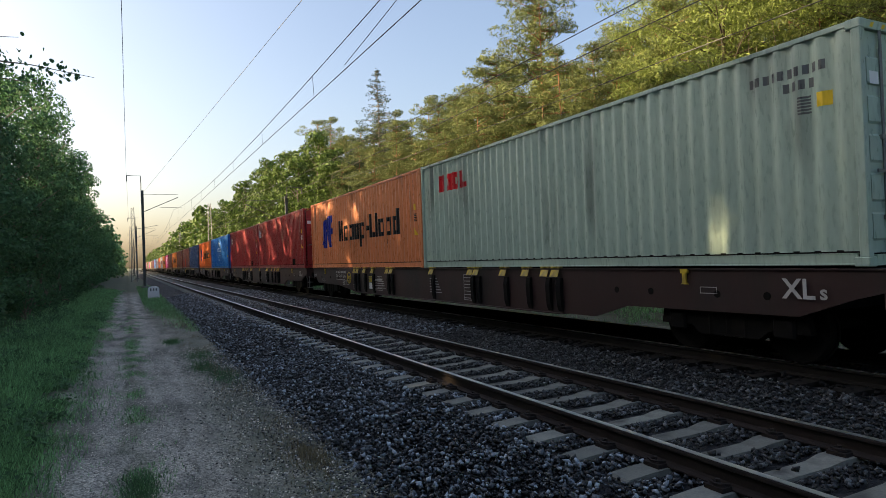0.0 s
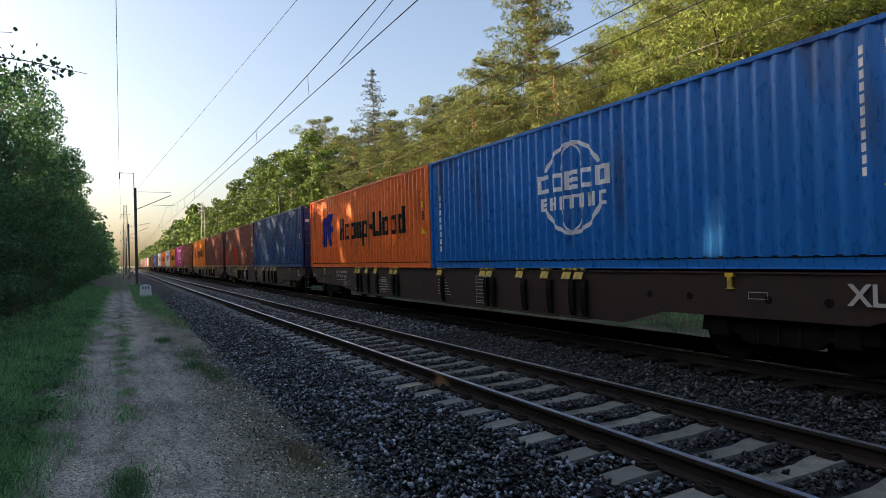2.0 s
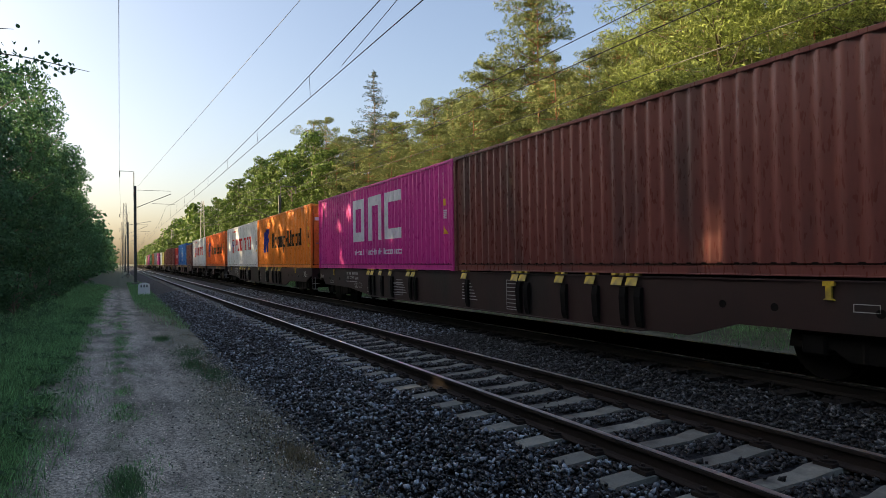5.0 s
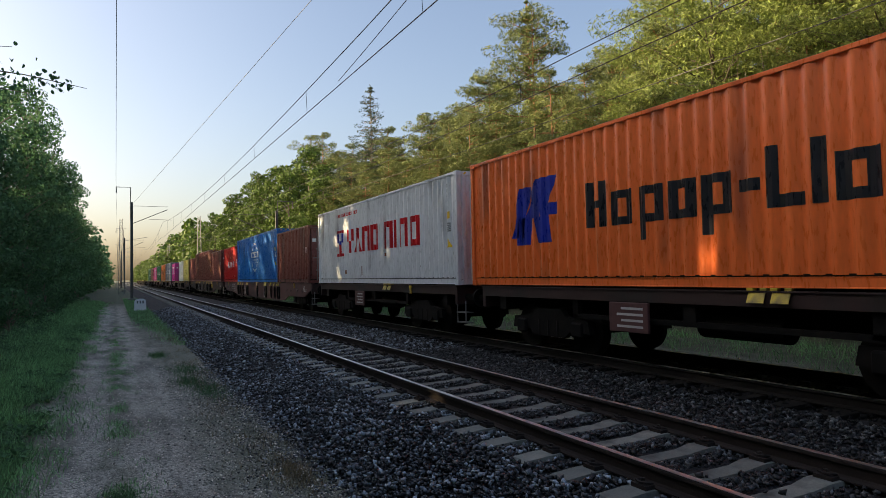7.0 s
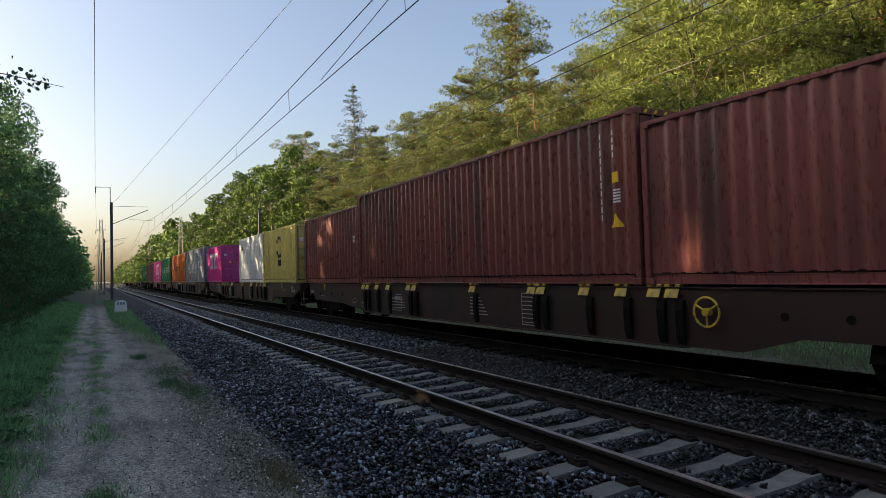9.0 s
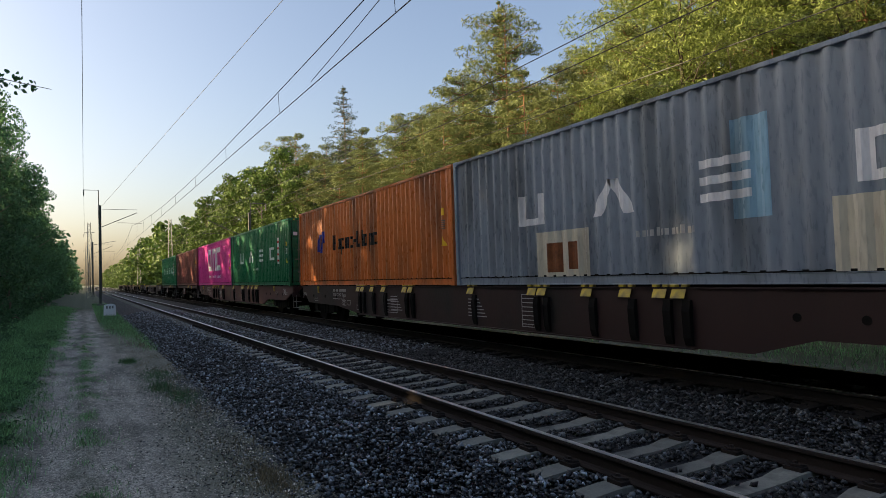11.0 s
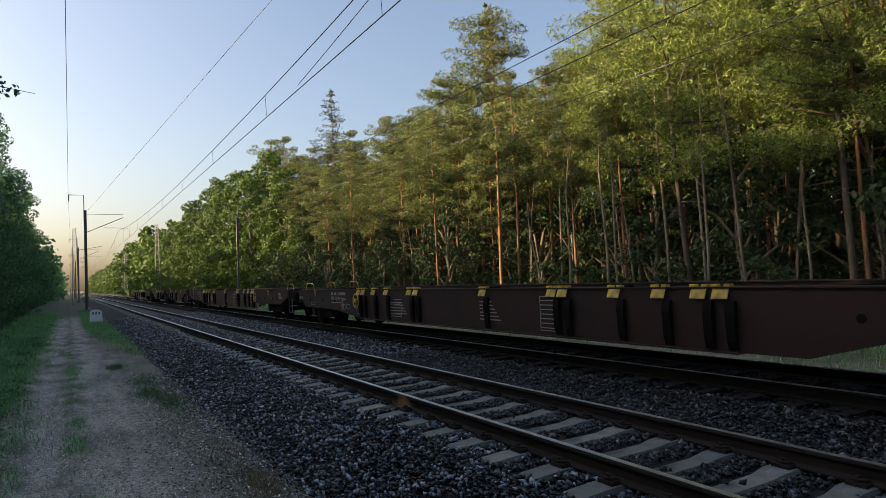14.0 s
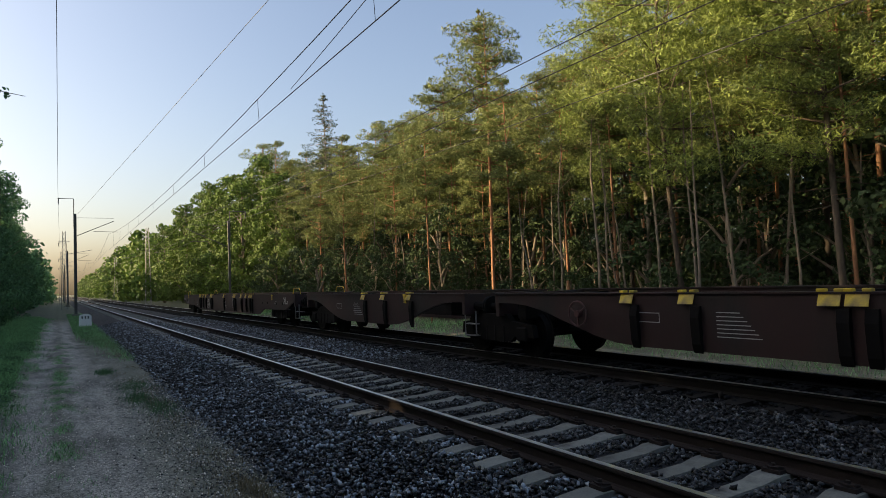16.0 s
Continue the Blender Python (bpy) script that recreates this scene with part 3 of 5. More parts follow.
PINE_LABEL = "tall pine with bare reddish trunk and loose green crown"
pines = [first("pine_tree", PINE_LABEL, pine(21, 14.5, 0.5, 2.4, 13500), 17.2, 23.7, 10, group="pine forest"),
         first("pine_tree", PINE_LABEL, pine(22, 15.5, 0.46, 2.5, 13500), 19.6, 17.6, 80, group="pine forest"),
         first("pine_tree", PINE_LABEL, pine(23, 13.5, 0.42, 2.2, 13500), 19.5, 31.0, 200, group="pine forest"),
         first("pine_tree", PINE_LABEL, pine(24, 16.0, 0.55, 2.6, 13500), 19.4, 8.4, 140, group="pine forest")]
big_pine = first("pine_tree", "tallest pine of the forest edge with pointed crown", pine(25, 19.6, 0.36, 2.5, 24000, cone=True, leaf=NEEDLE, cloud=0.34), 24, 33.2, 0, group="pine forest")
spruce = first("spruce_tree", "dark slender spruce rising above its neighbours", pine(26, 18.6, 0.3, 4.6, 26000, SPRUCE, True, BARK, 0.5), 20, 51.7, 0)
rng = np.random.default_rng(3)
# how steeply the forest's edge rises against the sky, by the bearing from the path
EDGE = [(2.6, 0.04), (4, 0.095), (9.4, 0.175), (12.7, 0.21), (18.9, 0.19), (22.5, 0.2), (26.6, 0.25), (29.7, 0.25), (32.4, 0.28), (38.2, 0.3), (41.4, 0.345), (46.4, 0.36), (48.9, 0.37), (52, 0.43), (68, 0.5), (90, 0.6)]


def edge_height(x, y):
    bearing = math.degrees(math.atan2(x, y))
    return min(17.0, 1.9 + math.hypot(x, y) * float(height(EDGE, bearing)))


for row, (x0, step) in enumerate(((15.6, 4.6), (18.2, 3.6), (21.0, 3.5), (24.2, 3.8), (28.0, 4.2))):
    y = -8 + row * 1.3
    while y < 74:
        x = x0 + rng.uniform(-1.1, 1.1)
        tall = edge_height(x, y) / 14.8
        clear = all((x - a) ** 2 + (y - b) ** 2 > 2.2 for a, b in ((17.2, 23.7), (19.6, 17.6), (19.5, 31.0), (19.4, 8.4), (24, 33.2), (20, 51.7)))
        if clear and not (row == 0 and (y < 17 or y > 44)) and not (y > 58 and row < 2):
            plant(pines[rng.integers(0, 4)], x, y, rng.uniform(0, 360), tall * rng.uniform(0.85, 1.03), rng.uniform(0.9, 1.15))
        y += step * rng.uniform(0.6, 1.4)

LEAF_LABEL = "broad-leaved tree with dense light green crown"
oaks = [first("broadleaf_tree", LEAF_LABEL, broadleaf(31, 15.0, 3.9, 0.6, 11000, size=0.27), 16.5, 71, group="trees beside the line"),
        first("broadleaf_tree", LEAF_LABEL, broadleaf(32, 13.0, 3.6, 0.4, 11000, size=0.26), 15.5, 63, group="trees beside the line")]
for x, y, s in ((16.0, 79, 1.12), (17.5, 87, 1.15), (15.5, 95, 1.0), (16.5, 104, 1.0), (18.5, 66, 1.05), (21, 74, 1.15), (17.0, 56.5, 0.75), (22, 83, 1.2),
                (15.0, 113, 0.85), (18.5, 98, 1.2), (16.0, 50, 0.55), (18, 59, 0.9)):
    plant(oaks[rng.integers(0, 2)], x, y, rng.uniform(0, 360), min(s, edge_height(x, y) / 14.0) * rng.uniform(0.94, 1.04))
TALL_LABEL = "tall pine with broad sunlit yellow-green crown"
tall_pine = first("pine_tree", TALL_LABEL, pine(34, 15.5, 0.3, 2.9, 44000, LEAF_SUN, bark=BARK_DARK, cloud=0.66, needle=0.16), 16.9, 13.0, group="tall trees at the forest edge")
for x, y, s in ((17.2, 8.4, 1.0), (16.6, 4.2, 1.05), (18.6, 16.6, 0.88), (21.5, 11.0, 1.12), (20.6, 5.4, 1.1)):
    plant(tall_pine, x, y, rng.uniform(0, 360), s)
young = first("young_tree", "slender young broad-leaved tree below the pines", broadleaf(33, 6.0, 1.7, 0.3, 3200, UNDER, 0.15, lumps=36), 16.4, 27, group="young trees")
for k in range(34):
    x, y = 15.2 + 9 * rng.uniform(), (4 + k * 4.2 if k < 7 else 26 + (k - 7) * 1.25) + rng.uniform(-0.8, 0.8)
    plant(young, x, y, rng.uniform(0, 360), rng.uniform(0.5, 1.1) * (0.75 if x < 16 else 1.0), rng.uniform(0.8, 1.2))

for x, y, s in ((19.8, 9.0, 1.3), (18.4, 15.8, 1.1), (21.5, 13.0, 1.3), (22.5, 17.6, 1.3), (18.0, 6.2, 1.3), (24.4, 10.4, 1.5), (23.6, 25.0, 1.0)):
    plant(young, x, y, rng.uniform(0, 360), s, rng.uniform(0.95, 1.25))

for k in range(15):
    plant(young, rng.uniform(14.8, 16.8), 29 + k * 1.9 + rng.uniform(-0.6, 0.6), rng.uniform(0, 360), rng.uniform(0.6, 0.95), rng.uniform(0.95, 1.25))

SHADE_LABEL = "dense dark green broad-leaved tree at the path's edge"
shade = [first("broadleaf_tree", SHADE_LABEL, broadleaf(41, 14.0, 3.3, 0.2, 11000, LEAF_DARK, 0.19), -6.3, 30, group="trees along the path"),
         first("broadleaf_tree", SHADE_LABEL, broadleaf(42, 12.5, 3.0, 0.2, 11000, LEAF_DARK, 0.18), -6.0, 24, group="trees along the path")]
for row, x0 in enumerate((-6.2,)):
    y = -14 + row * 2
    while y < 132:
        if not (row == 0 and 22 < y < 33):
            plant(shade[rng.integers(0, 2)], x0 + rng.uniform(-0.7, 0.7), y, rng.uniform(0, 360), rng.uniform(0.9, 1.12) * (0.8 if row == 0 and y < 20 else 1.0))
        y += rng.uniform(3.6, 5.4) * (1 if row == 0 else 1.35)

for x, y, size in ((-5.4, 50, 1.14), (-5.3, 58, 1.2)):
    plant(shade[0], x, y, rng.uniform(0, 360), size, 0.8)

WOOD_V, WOOD_F = broadleaf(51, 14, 4.6, 0.2, 520, LEAF, 0.9)[1]


def woods(name, label, spots, mat):
    """Trees out of view, too far or too deep in the wood to be told apart, as one mass of leaves."""
    vs, fs = [], []
    for k, (x, y, size) in enumerate(spots):
        a = rng.uniform(0, 2 * math.pi)
        c, s = math.cos(a) * min(size, 1.1), math.sin(a) * min(size, 1.1)
        v = WOOD_V @ np.array([[c, s, 0], [-s, c, 0], [0, 0, size]]) + np.array([x, y, float(height(SAG, x))])
        vs.append(v)
        fs.append(WOOD_F + k * len(WOOD_V))
    return tagged(new(name, raw_mesh(name, np.concatenate(vs), np.concatenate(fs), mat)), label, "woods", kind="stuff")


left, right, far_left, far_right = [], [], [], []
# Mostly unseen rows, added to block the sun, taller from y 10 to 38.
for x0 in (-12.5, -16, -20, -25):
    y = -30
    while y < 122:
        left.append((x0 + rng.uniform(-1.2, 1.2), y, rng.uniform(1.32, 1.42) if 10 < y < 38 else rng.uniform(0.9, 1.02)))
        y += 4.2
for x0 in (32, 37, 43):
    y = -20
    while y < 110:
        right.append((x0 + rng.uniform(-1.2, 1.2), y, edge_height(x0, max(y, 1)) / 14 * rng.uniform(0.68, 0.8)))
        y += 4.4
y = 122
while y < 620:
    # Rows behind the first are added to keep sun off the distant loads.
    for x0 in (-7, -9.5, -12, -15, -18):
        far_left.append((x0 + rng.uniform(-1.2, 1.2), y + rng.uniform(-3, 3), rng.uniform(0.88, 1.12)))
    for x0 in (16.5, 21, 26):
        far_right.append((x0 + rng.uniform(-1.5, 1.5), y + rng.uniform(-3, 3), rng.uniform(0.85, 1.15)))
    y += 8.5 if y < 220 else 20
# Never in view: added behind the camera to keep sky light off the loads.
back = [(x + rng.uniform(-1.5, 1.5), y + rng.uniform(-2, 2), rng.uniform(1.0, 1.3)) for x in (-22, -17, -12, -7.5, 16.5, 20.5, 25, 30) for y in range(-118, -26, 8)]
woods("woods", "unseen wood added behind the camera to block sky light", back, LEAF_DARK)
woods("woods", "dense broad-leaved wood behind the path's trees, added mostly unseen to block sun", left, LEAF_DARK)
woods("woods", "wood behind the pines, leaves darkened for the forest's shade", right, UNDER)
woods("woods", "distant green trees along the line", far_left, LEAF_DARK)
woods("woods", "distant sunlit green trees along the line", far_right, LEAF)

bush = first("bush", "low leafy green bush at the forest edge", broadleaf(61, 2.4, 1.2, 0.1, 1800, LEAF_DARK, 0.12, lumps=24), -4.1, 19, group="undergrowth", category="bush")
shrub = first("bush", "leafy shrub below the pines, coloured dark for shade", broadleaf(62, 2.4, 1.2, 0.1, 1500, UNDER, 0.12, lumps=24), 15.2, 36, group="undergrowth", category="bush")
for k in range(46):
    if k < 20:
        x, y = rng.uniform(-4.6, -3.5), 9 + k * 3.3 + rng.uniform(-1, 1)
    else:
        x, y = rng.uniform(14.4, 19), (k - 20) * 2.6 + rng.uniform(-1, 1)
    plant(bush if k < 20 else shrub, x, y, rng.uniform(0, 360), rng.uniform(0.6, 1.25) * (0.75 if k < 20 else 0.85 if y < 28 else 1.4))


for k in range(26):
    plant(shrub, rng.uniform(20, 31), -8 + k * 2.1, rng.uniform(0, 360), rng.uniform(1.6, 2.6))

# thin bare young stems among the pines
pole = thing("sapling", "thin bare young tree stem among the pines", "sapling", "young stems")
s = Shape()
s.tube([(0, 0, -0.2), (0.1, 0.05, 2.5), (0.05, 0.2, 5.5), (0.2, 0.1, 8)], [0.06, 0.05, 0.035, 0.012], 6)
part("stem", s, BARK, pole)
for q in range(3):
    a = q * 2.4
    part("twig", Shape().tube([(0.07, 0.1, 3 + q * 1.5), (math.cos(a) * 0.8, math.sin(a) * 0.8, 3.5 + q * 1.55)], [0.015, 0.004], 4, False), BARK, pole)
pole.matrix_basis = pose(16.2, 16, -0.3)
for k in range(140):
    copy_thing(pole, pose(rng.uniform(15.5, 28), rng.uniform(2, 56), -0.3, rng.normal() * 3, rng.normal() * 3, rng.uniform(0, 360)) @ Matrix.Diagonal((0.8, 0.8, rng.uniform(0.6, 1.2), 1)))

# ---- grass ----
def blades(name, mat, x, y, tall, label, parent):
    n = len(x)
    base = np.stack([x, y, height(SAG, x) - 0.01], 1)
    a = rng.uniform(0, 2 * np.pi, n)
    w = np.stack([np.cos(a), np.sin(a), np.zeros(n)], 1) * (0.004 + 0.012 * tall[:, None])
    lean = rng.normal(size=(n, 3)) * 0.4 * tall[:, None]
    lean[:, 2] = tall
    v = np.stack([base - w, base + w, base + lean], 1).reshape(-1, 3)
    g = part(name, raw_mesh(name, v, np.arange(3 * n).reshape(-1, 3), mat), mat, parent, label)
    g["kind"] = "stuff"


def patchy(x, y, cut):
    cut = np.broadcast_to(cut, x.shape)
    return np.array([noise.noise(Vector((a * 1.4, b * 0.8, 3.3))) > c for a, b, c in zip(x, y, cut)])


n = 120000
gx, gy = np.where(rng.uniform(size=n) < 0.35, -1.05 + rng.normal(size=n) * 0.4, -0.95 - np.abs(rng.normal(size=n)) * 1.25), 3 + 66 * rng.uniform(size=n) ** 1.8
keep = patchy(gx, gy, -0.25 + np.clip(gx + 1.1, -0.4, 1) * 0.8 + rng.normal(size=n) * 0.14)
blades("grass", GRASS, gx[keep], gy[keep], rng.uniform(0.05, 0.3, keep.sum()) * np.clip(-gx[keep] * 0.6, 0.5, 1.6), "green grass verge", ground)
n = 20000
gx, gy = rng.normal(0.04, 0.16, n), 2.5 + 30 * rng.uniform(size=n) ** 1.4
keep = patchy(gx * 1.6, gy * 1.8, 0.08 + rng.normal(size=n) * 0.1)
blades("grass", GRASS, gx[keep], gy[keep], rng.uniform(0.02, 0.075, keep.sum()), "short grass strip between the wheel tracks", ground)
n = 9000
gx, gy = rng.normal(1.75, 0.3, n), 2.5 + 70 * rng.uniform(size=n) ** 1.4
keep = patchy(gx, gy, 0.12)
blades("grass", DRY, gx[keep], gy[keep], rng.uniform(0.03, 0.14, keep.sum()), "dry grass tufts at the ballast's foot", ground)
n = 26000
gx, gy = rng.uniform(0.7, 2.1, n), rng.uniform(22, 80, n)
keep = gx > 1.9 - (gy - 22) * 0.07 + rng.normal(size=n) * 0.22
gx, gy = gx[keep], gy[keep]
n = len(gx)
blades("grass", GRASS, gx, gy, rng.uniform(0.05, 0.2, n), "grass round the mast", ground)
n = 30000
gx, gy = 12.3 + 2.7 * rng.uniform(size=n) ** 0.7, rng.uniform(0, 60, n)
keep = patchy(gx, gy, -0.1 + rng.normal(size=n) * 0.15)
blades("grass", GRASS, gx[keep], gy[keep], rng.uniform(0.08, 0.3, keep.sum()), "grass strip along the far side", ground)
for cx, cy, cr in ((1.05, 19.6, 0.22), (1.45, 16.0, 0.35), (1.6, 12.8, 0.3), (1.75, 6.9, 0.2), (0.05, 6.8, 0.18), (0.02, 4.2, 0.15), (1.35, 14.2, 0.25)):
    n = 1100
    gx, gy = rng.normal(cx, cr * 0.5, n), rng.normal(cy, cr * 1.6, n)
    blades("weed_patch", DRY if cx > 1.7 else LEAF_DARK, gx, gy, rng.uniform(0.02, 0.1, n), "low dark weeds on the path's edge", ground)


# broad-leaved herbs in the verge, and a few fallen sticks
n = 20000
cx, cy = rng.uniform(-3.4, -0.95, 260), 3.2 + 30 * rng.uniform(size=260) ** 1.5
pick = rng.integers(0, 260, n)
hx, hy = cx[pick] + rng.normal(size=n) * 0.13, cy[pick] + rng.normal(size=n) * 0.16
herb = np.stack([hx, hy, height(SAG, hx) + rng.uniform(0.0, 0.16, n) * (1 + (cx[pick] < -2.2))], 1)
v, f = facing_leaves(herb, np.tile((0.0, 0.0, 1.0), (n, 1)), 0.085, 0.045, rng, 0.5)
part("herbs", raw_mesh("herbs", v, f, LEAF_DARK), LEAF_DARK, ground, "low broad-leaved herbs in the grass")["kind"] = "stuff"
for x, y, a, ln in ((-0.95, 8.1, 80, 0.5), (-1.3, 6.2, 50, 0.4), (-0.8, 5.4, 95, 0.3)):
    stick = thing("stick", "pale dry stick on the path's edge", "stick", "fallen sticks", at=pose(x, y, float(height(SAG, x)) + 0.012, 0, 0, a))
    part("twig", Shape().tube([(0, 0, 0), (0.02, ln * 0.5, 0.01), (0, ln, 0)], [0.012, 0.014, 0.008], 6), DRY, stick)


# ---- train ----
SPEED = 26.4                     # metres a second, towards the camera
SIDE, DECK = FAR_C - 1.219, 1.37  # the near side plane and the floor height of the loads
moving = []


def rolls(ob, x, y, z):
    """Remember a thing of the train, at y when the clip begins."""
    ob.matrix_basis = pose(x, y, z)
    moving.append((ob, x, y, z))
    return ob


PITCH, DEPTH = 0.278, 0.052


def profile(length):
    """The trapezoid wave of a container's side: places along it and how far they lie in."""
    pts, y = [(0.0, 0.045)], 0.12
    pts.append((y, 0.045))
    while y < length - 0.12 - PITCH:
        pts += [(y + 0.068, 0.012), (y + 0.14, 0.012), (y + 0.208, 0.012 + DEPTH), (y + PITCH, 0.012 + DEPTH)]
        y += PITCH
    return pts + [(length - 0.12, 0.045), (length, 0.045)]


PROFILES = {}


def inset(length, y):
    p = PROFILES.setdefault(length, profile(length))
    return float(np.interp(y, [a for a, _ in p], [b for _, b in p]))


def paint(length, rects, rank=0):
    """Rectangles (from the rear end, u0 u1, heights v0 v1; optional shift of the top) that follow the wave, a little proud of it."""
    s = Shape()
    p = PROFILES.setdefault(length, profile(length))
    for rect in rects:
        if isinstance(rect[0], tuple):
            poly = [(length - a, b) for a, b in rect]
        else:
            (u0, u1, v0, v1), k = rect[:4], (rect[4] if len(rect) > 4 else 0.0)
            poly = [(length - u0, v0), (length - u1, v0), (length - u1 - k, v1), (length - u0 - k, v1)]
        lo, hi = min(a for a, _ in poly), max(a for a, _ in poly)
        cuts = [lo] + [y for y, _ in p if lo + 1e-4 < y < hi - 1e-4] + [hi]
        for ya, yb in zip(cuts, cuts[1:]):
            piece = cut_off(cut_off(poly, ya, 1), yb, -1)
            if len(piece) > 2:
                s.face([(inset(length, y) - 0.004 - 0.0015 * rank, y, z) for y, z in piece])
    return s


def cut_off(poly, y, sign):
    """The part of a flat outline on one side of a line."""
    out = []
    for (a, b), (c, d) in zip(poly, poly[1:] + poly[:1]):
        if sign * (a - y) >= -1e-9:
            out.append((a, b))
        if (a - y) * (c - y) < -1e-12:
            out.append((y, b + (d - b) * (y - a) / (c - a)))
    return out


MESHES = {}


def shared(key, make, mat):
    k = (key, mat.name)
    if k not in MESHES:
        MESHES[k] = make().mesh(key.split("|")[0], mat)
    return MESHES[k]


def side_shape(length, h):
    s = Shape()
    for y, x in PROFILES.setdefault(length, profile(length)):
        s.v += [(x, y, 0.185), (x, y, h - 0.07)]
    s.smooth = True
    n = len(s.v) // 2
    s.f = [(2 * j, 2 * j + 1, 2 * j + 3, 2 * j + 2) for j in range(n - 1)]
    return s


def roof_shape(length, h):
    s = Shape()
    y, k = 0.1, 0
    while y < length - 0.1:
        z = h - 0.03 - (0.02 if k % 2 else 0)
        s.v += [(0.06, y, z), (2.378, y, z), (0.06, y + 0.09, z), (2.378, y + 0.09, z)]
        y, k = y + 0.105, k + 1
    n = len(s.v) // 2
    s.f = [(2 * j, 2 * j + 1, 2 * j + 3, 2 * j + 2) for j in range(n - 1)]
    return s


def door_shape(h, x0, x1):
    """One door leaf, pressed into five shallow panels."""
    out, z = [(0.05, 0.16)], 0.3
    step = (h - 0.6) / 5
    for _ in range(5):
        out += [(0.05, z), (0.03, z + 0.03), (0.03, z + step - 0.15), (0.05, z + step - 0.12)]
        z += step
    out += [(0.05, h - 0.12), (0.09, h - 0.12), (0.09, 0.16)]
    return Shape().prism(out, "x", x0, x1)


def end_wall_shape(h):
    s = Shape()
    pts, x = [(0.1, 0.06)], 0.16
    while x < 2.2:
        pts += [(x, 0.06), (x + 0.03, 0.02), (x + 0.11, 0.02), (x + 0.15, 0.06)]
        x += 0.25
    pts.append((2.338, 0.06))
    for x, y in pts:
        s.v += [(x, y, 0.14), (x, y, h - 0.1)]
    s.f = [(2 * j, 2 * j + 1, 2 * j + 3, 2 * j + 2) for j in range(len(pts) - 1)]
    return s


def container(label, colour, length, u, marks=(), h=2.896, doors=True, group="containers on the train", rear_flush=False):
    """A steel shipping container: frame, wavy sides, doors with lock bars, corner castings, paint marks."""
    t = thing("shipping_container", label, "container", group)
    L = length
    part("side_panel", shared(f"side_panel|{L}{h}", lambda: side_shape(L, h), colour), colour, t)
    # Black strip that paints the side panel's shadow line above the bottom rail.
    part("groove", shared(f"groove|{L}", lambda: Shape().box(0.058, 0.07, 0.11, L - 0.11, 0.155, 0.2), BLACK), BLACK, t, "dark joint over the bottom rail")
    part("side_panel", Shape().box(2.37, 2.4, 0.1, L - 0.1, 0.15, h - 0.06), colour, t)
    part("roof_panel", shared(f"roof_panel|{L}{h}", lambda: roof_shape(L, h), colour), colour, t)
    part("floor_panel", shared(f"floor_panel|{L}", lambda: Shape().box(0.06, 2.37, 0.1, L - 0.1, 0.03, 0.15), BLACK), BLACK, t)
    for x in (0.0, 2.398):
        part("top_rail", shared(f"top_rail|{L}{h}", lambda: Shape().box(0, 0.04, 0.15, L - 0.15, h - 0.075, h - 0.008, 0.006), colour), colour, t, at=pose(x, 0, 0))
        rail = shared(f"bottom_rail|{L}", lambda: Shape().prism([(0, 0.02), (0.05, 0.02), (0.05, 0.165), (0, 0.165), (0, 0.155), (0.008, 0.15), (0.008, 0.04), (0, 0.034)], "y", 0.15, L - 0.15), colour)
        part("bottom_rail", rail, colour, t, at=pose(0.026, 0, 0) if x == 0 else pose(2.412, L, 0, 0, 0, 180))
    post = shared(f"corner_post|{h}", lambda: Shape().box(0, 0.1, 0, 0.11, 0.11, h - 0.11, 0.01), colour)
    cast = shared("corner_casting|", lambda: casting_shape(), colour)
    for x in (0, 2.338):
        for y in (0, L - 0.11):
            part("corner_post", post, colour, t, at=pose(x, y, 0))
    for x in (0, 2.276):
        for y in (0, L - 0.178):
            for z in (0, h - 0.118):
                part("corner_casting", cast, colour, t, at=pose(x - 0.003 if x == 0 else x + 0.003, y - 0.003 if y == 0 else y + 0.003, z))
    for y in (0.0, L - 0.08):
        part("end_header", shared(f"end_header|{h}", lambda: Shape().box(0.165, 2.27, 0.005, 0.075, h - 0.11, h - 0.005), colour), colour, t, at=pose(0, y, 0))
        part("end_sill", shared("end_sill|", lambda: Shape().box(0.165, 2.27, 0.005, 0.075, 0.01, 0.14), colour), colour, t, at=pose(0, y, 0))
    if doors:
        part("door", shared(f"door|r{h}", lambda: door_shape(h, 1.233, 2.278), colour), colour, t, "closed door leaf")
        d = part("door", shared(f"door|l{h}", lambda: door_shape(h, 0.16, 1.205), colour), colour, t, "closed door leaf")
        for x in (0.42, 0.92, 1.51, 2.02):
            part("lock_bar", shared(f"lock_bar|{h}", lambda: Shape().tube([(0, 0.015, 0.1), (0, 0.015, h - 0.1)], 0.018, 6).box(-0.05, 0.05, 0.0, 0.04, 0.55, 0.6).box(-0.05, 0.05, 0.0, 0.04, 1.5, 1.55).box(-0.18, 0.02, -0.012, 0.006, 1.1, 1.14), GREY_STEEL), GREY_STEEL, d, at=pose(x, 0, 0))
        door_signs(d, h, MARK_DARK if colour in (GREYGREEN, PALE) else MARK_WHITE)
    else:
        part("end_wall", shared(f"end_wall|{h}", lambda: end_wall_shape(h), colour), colour, t)
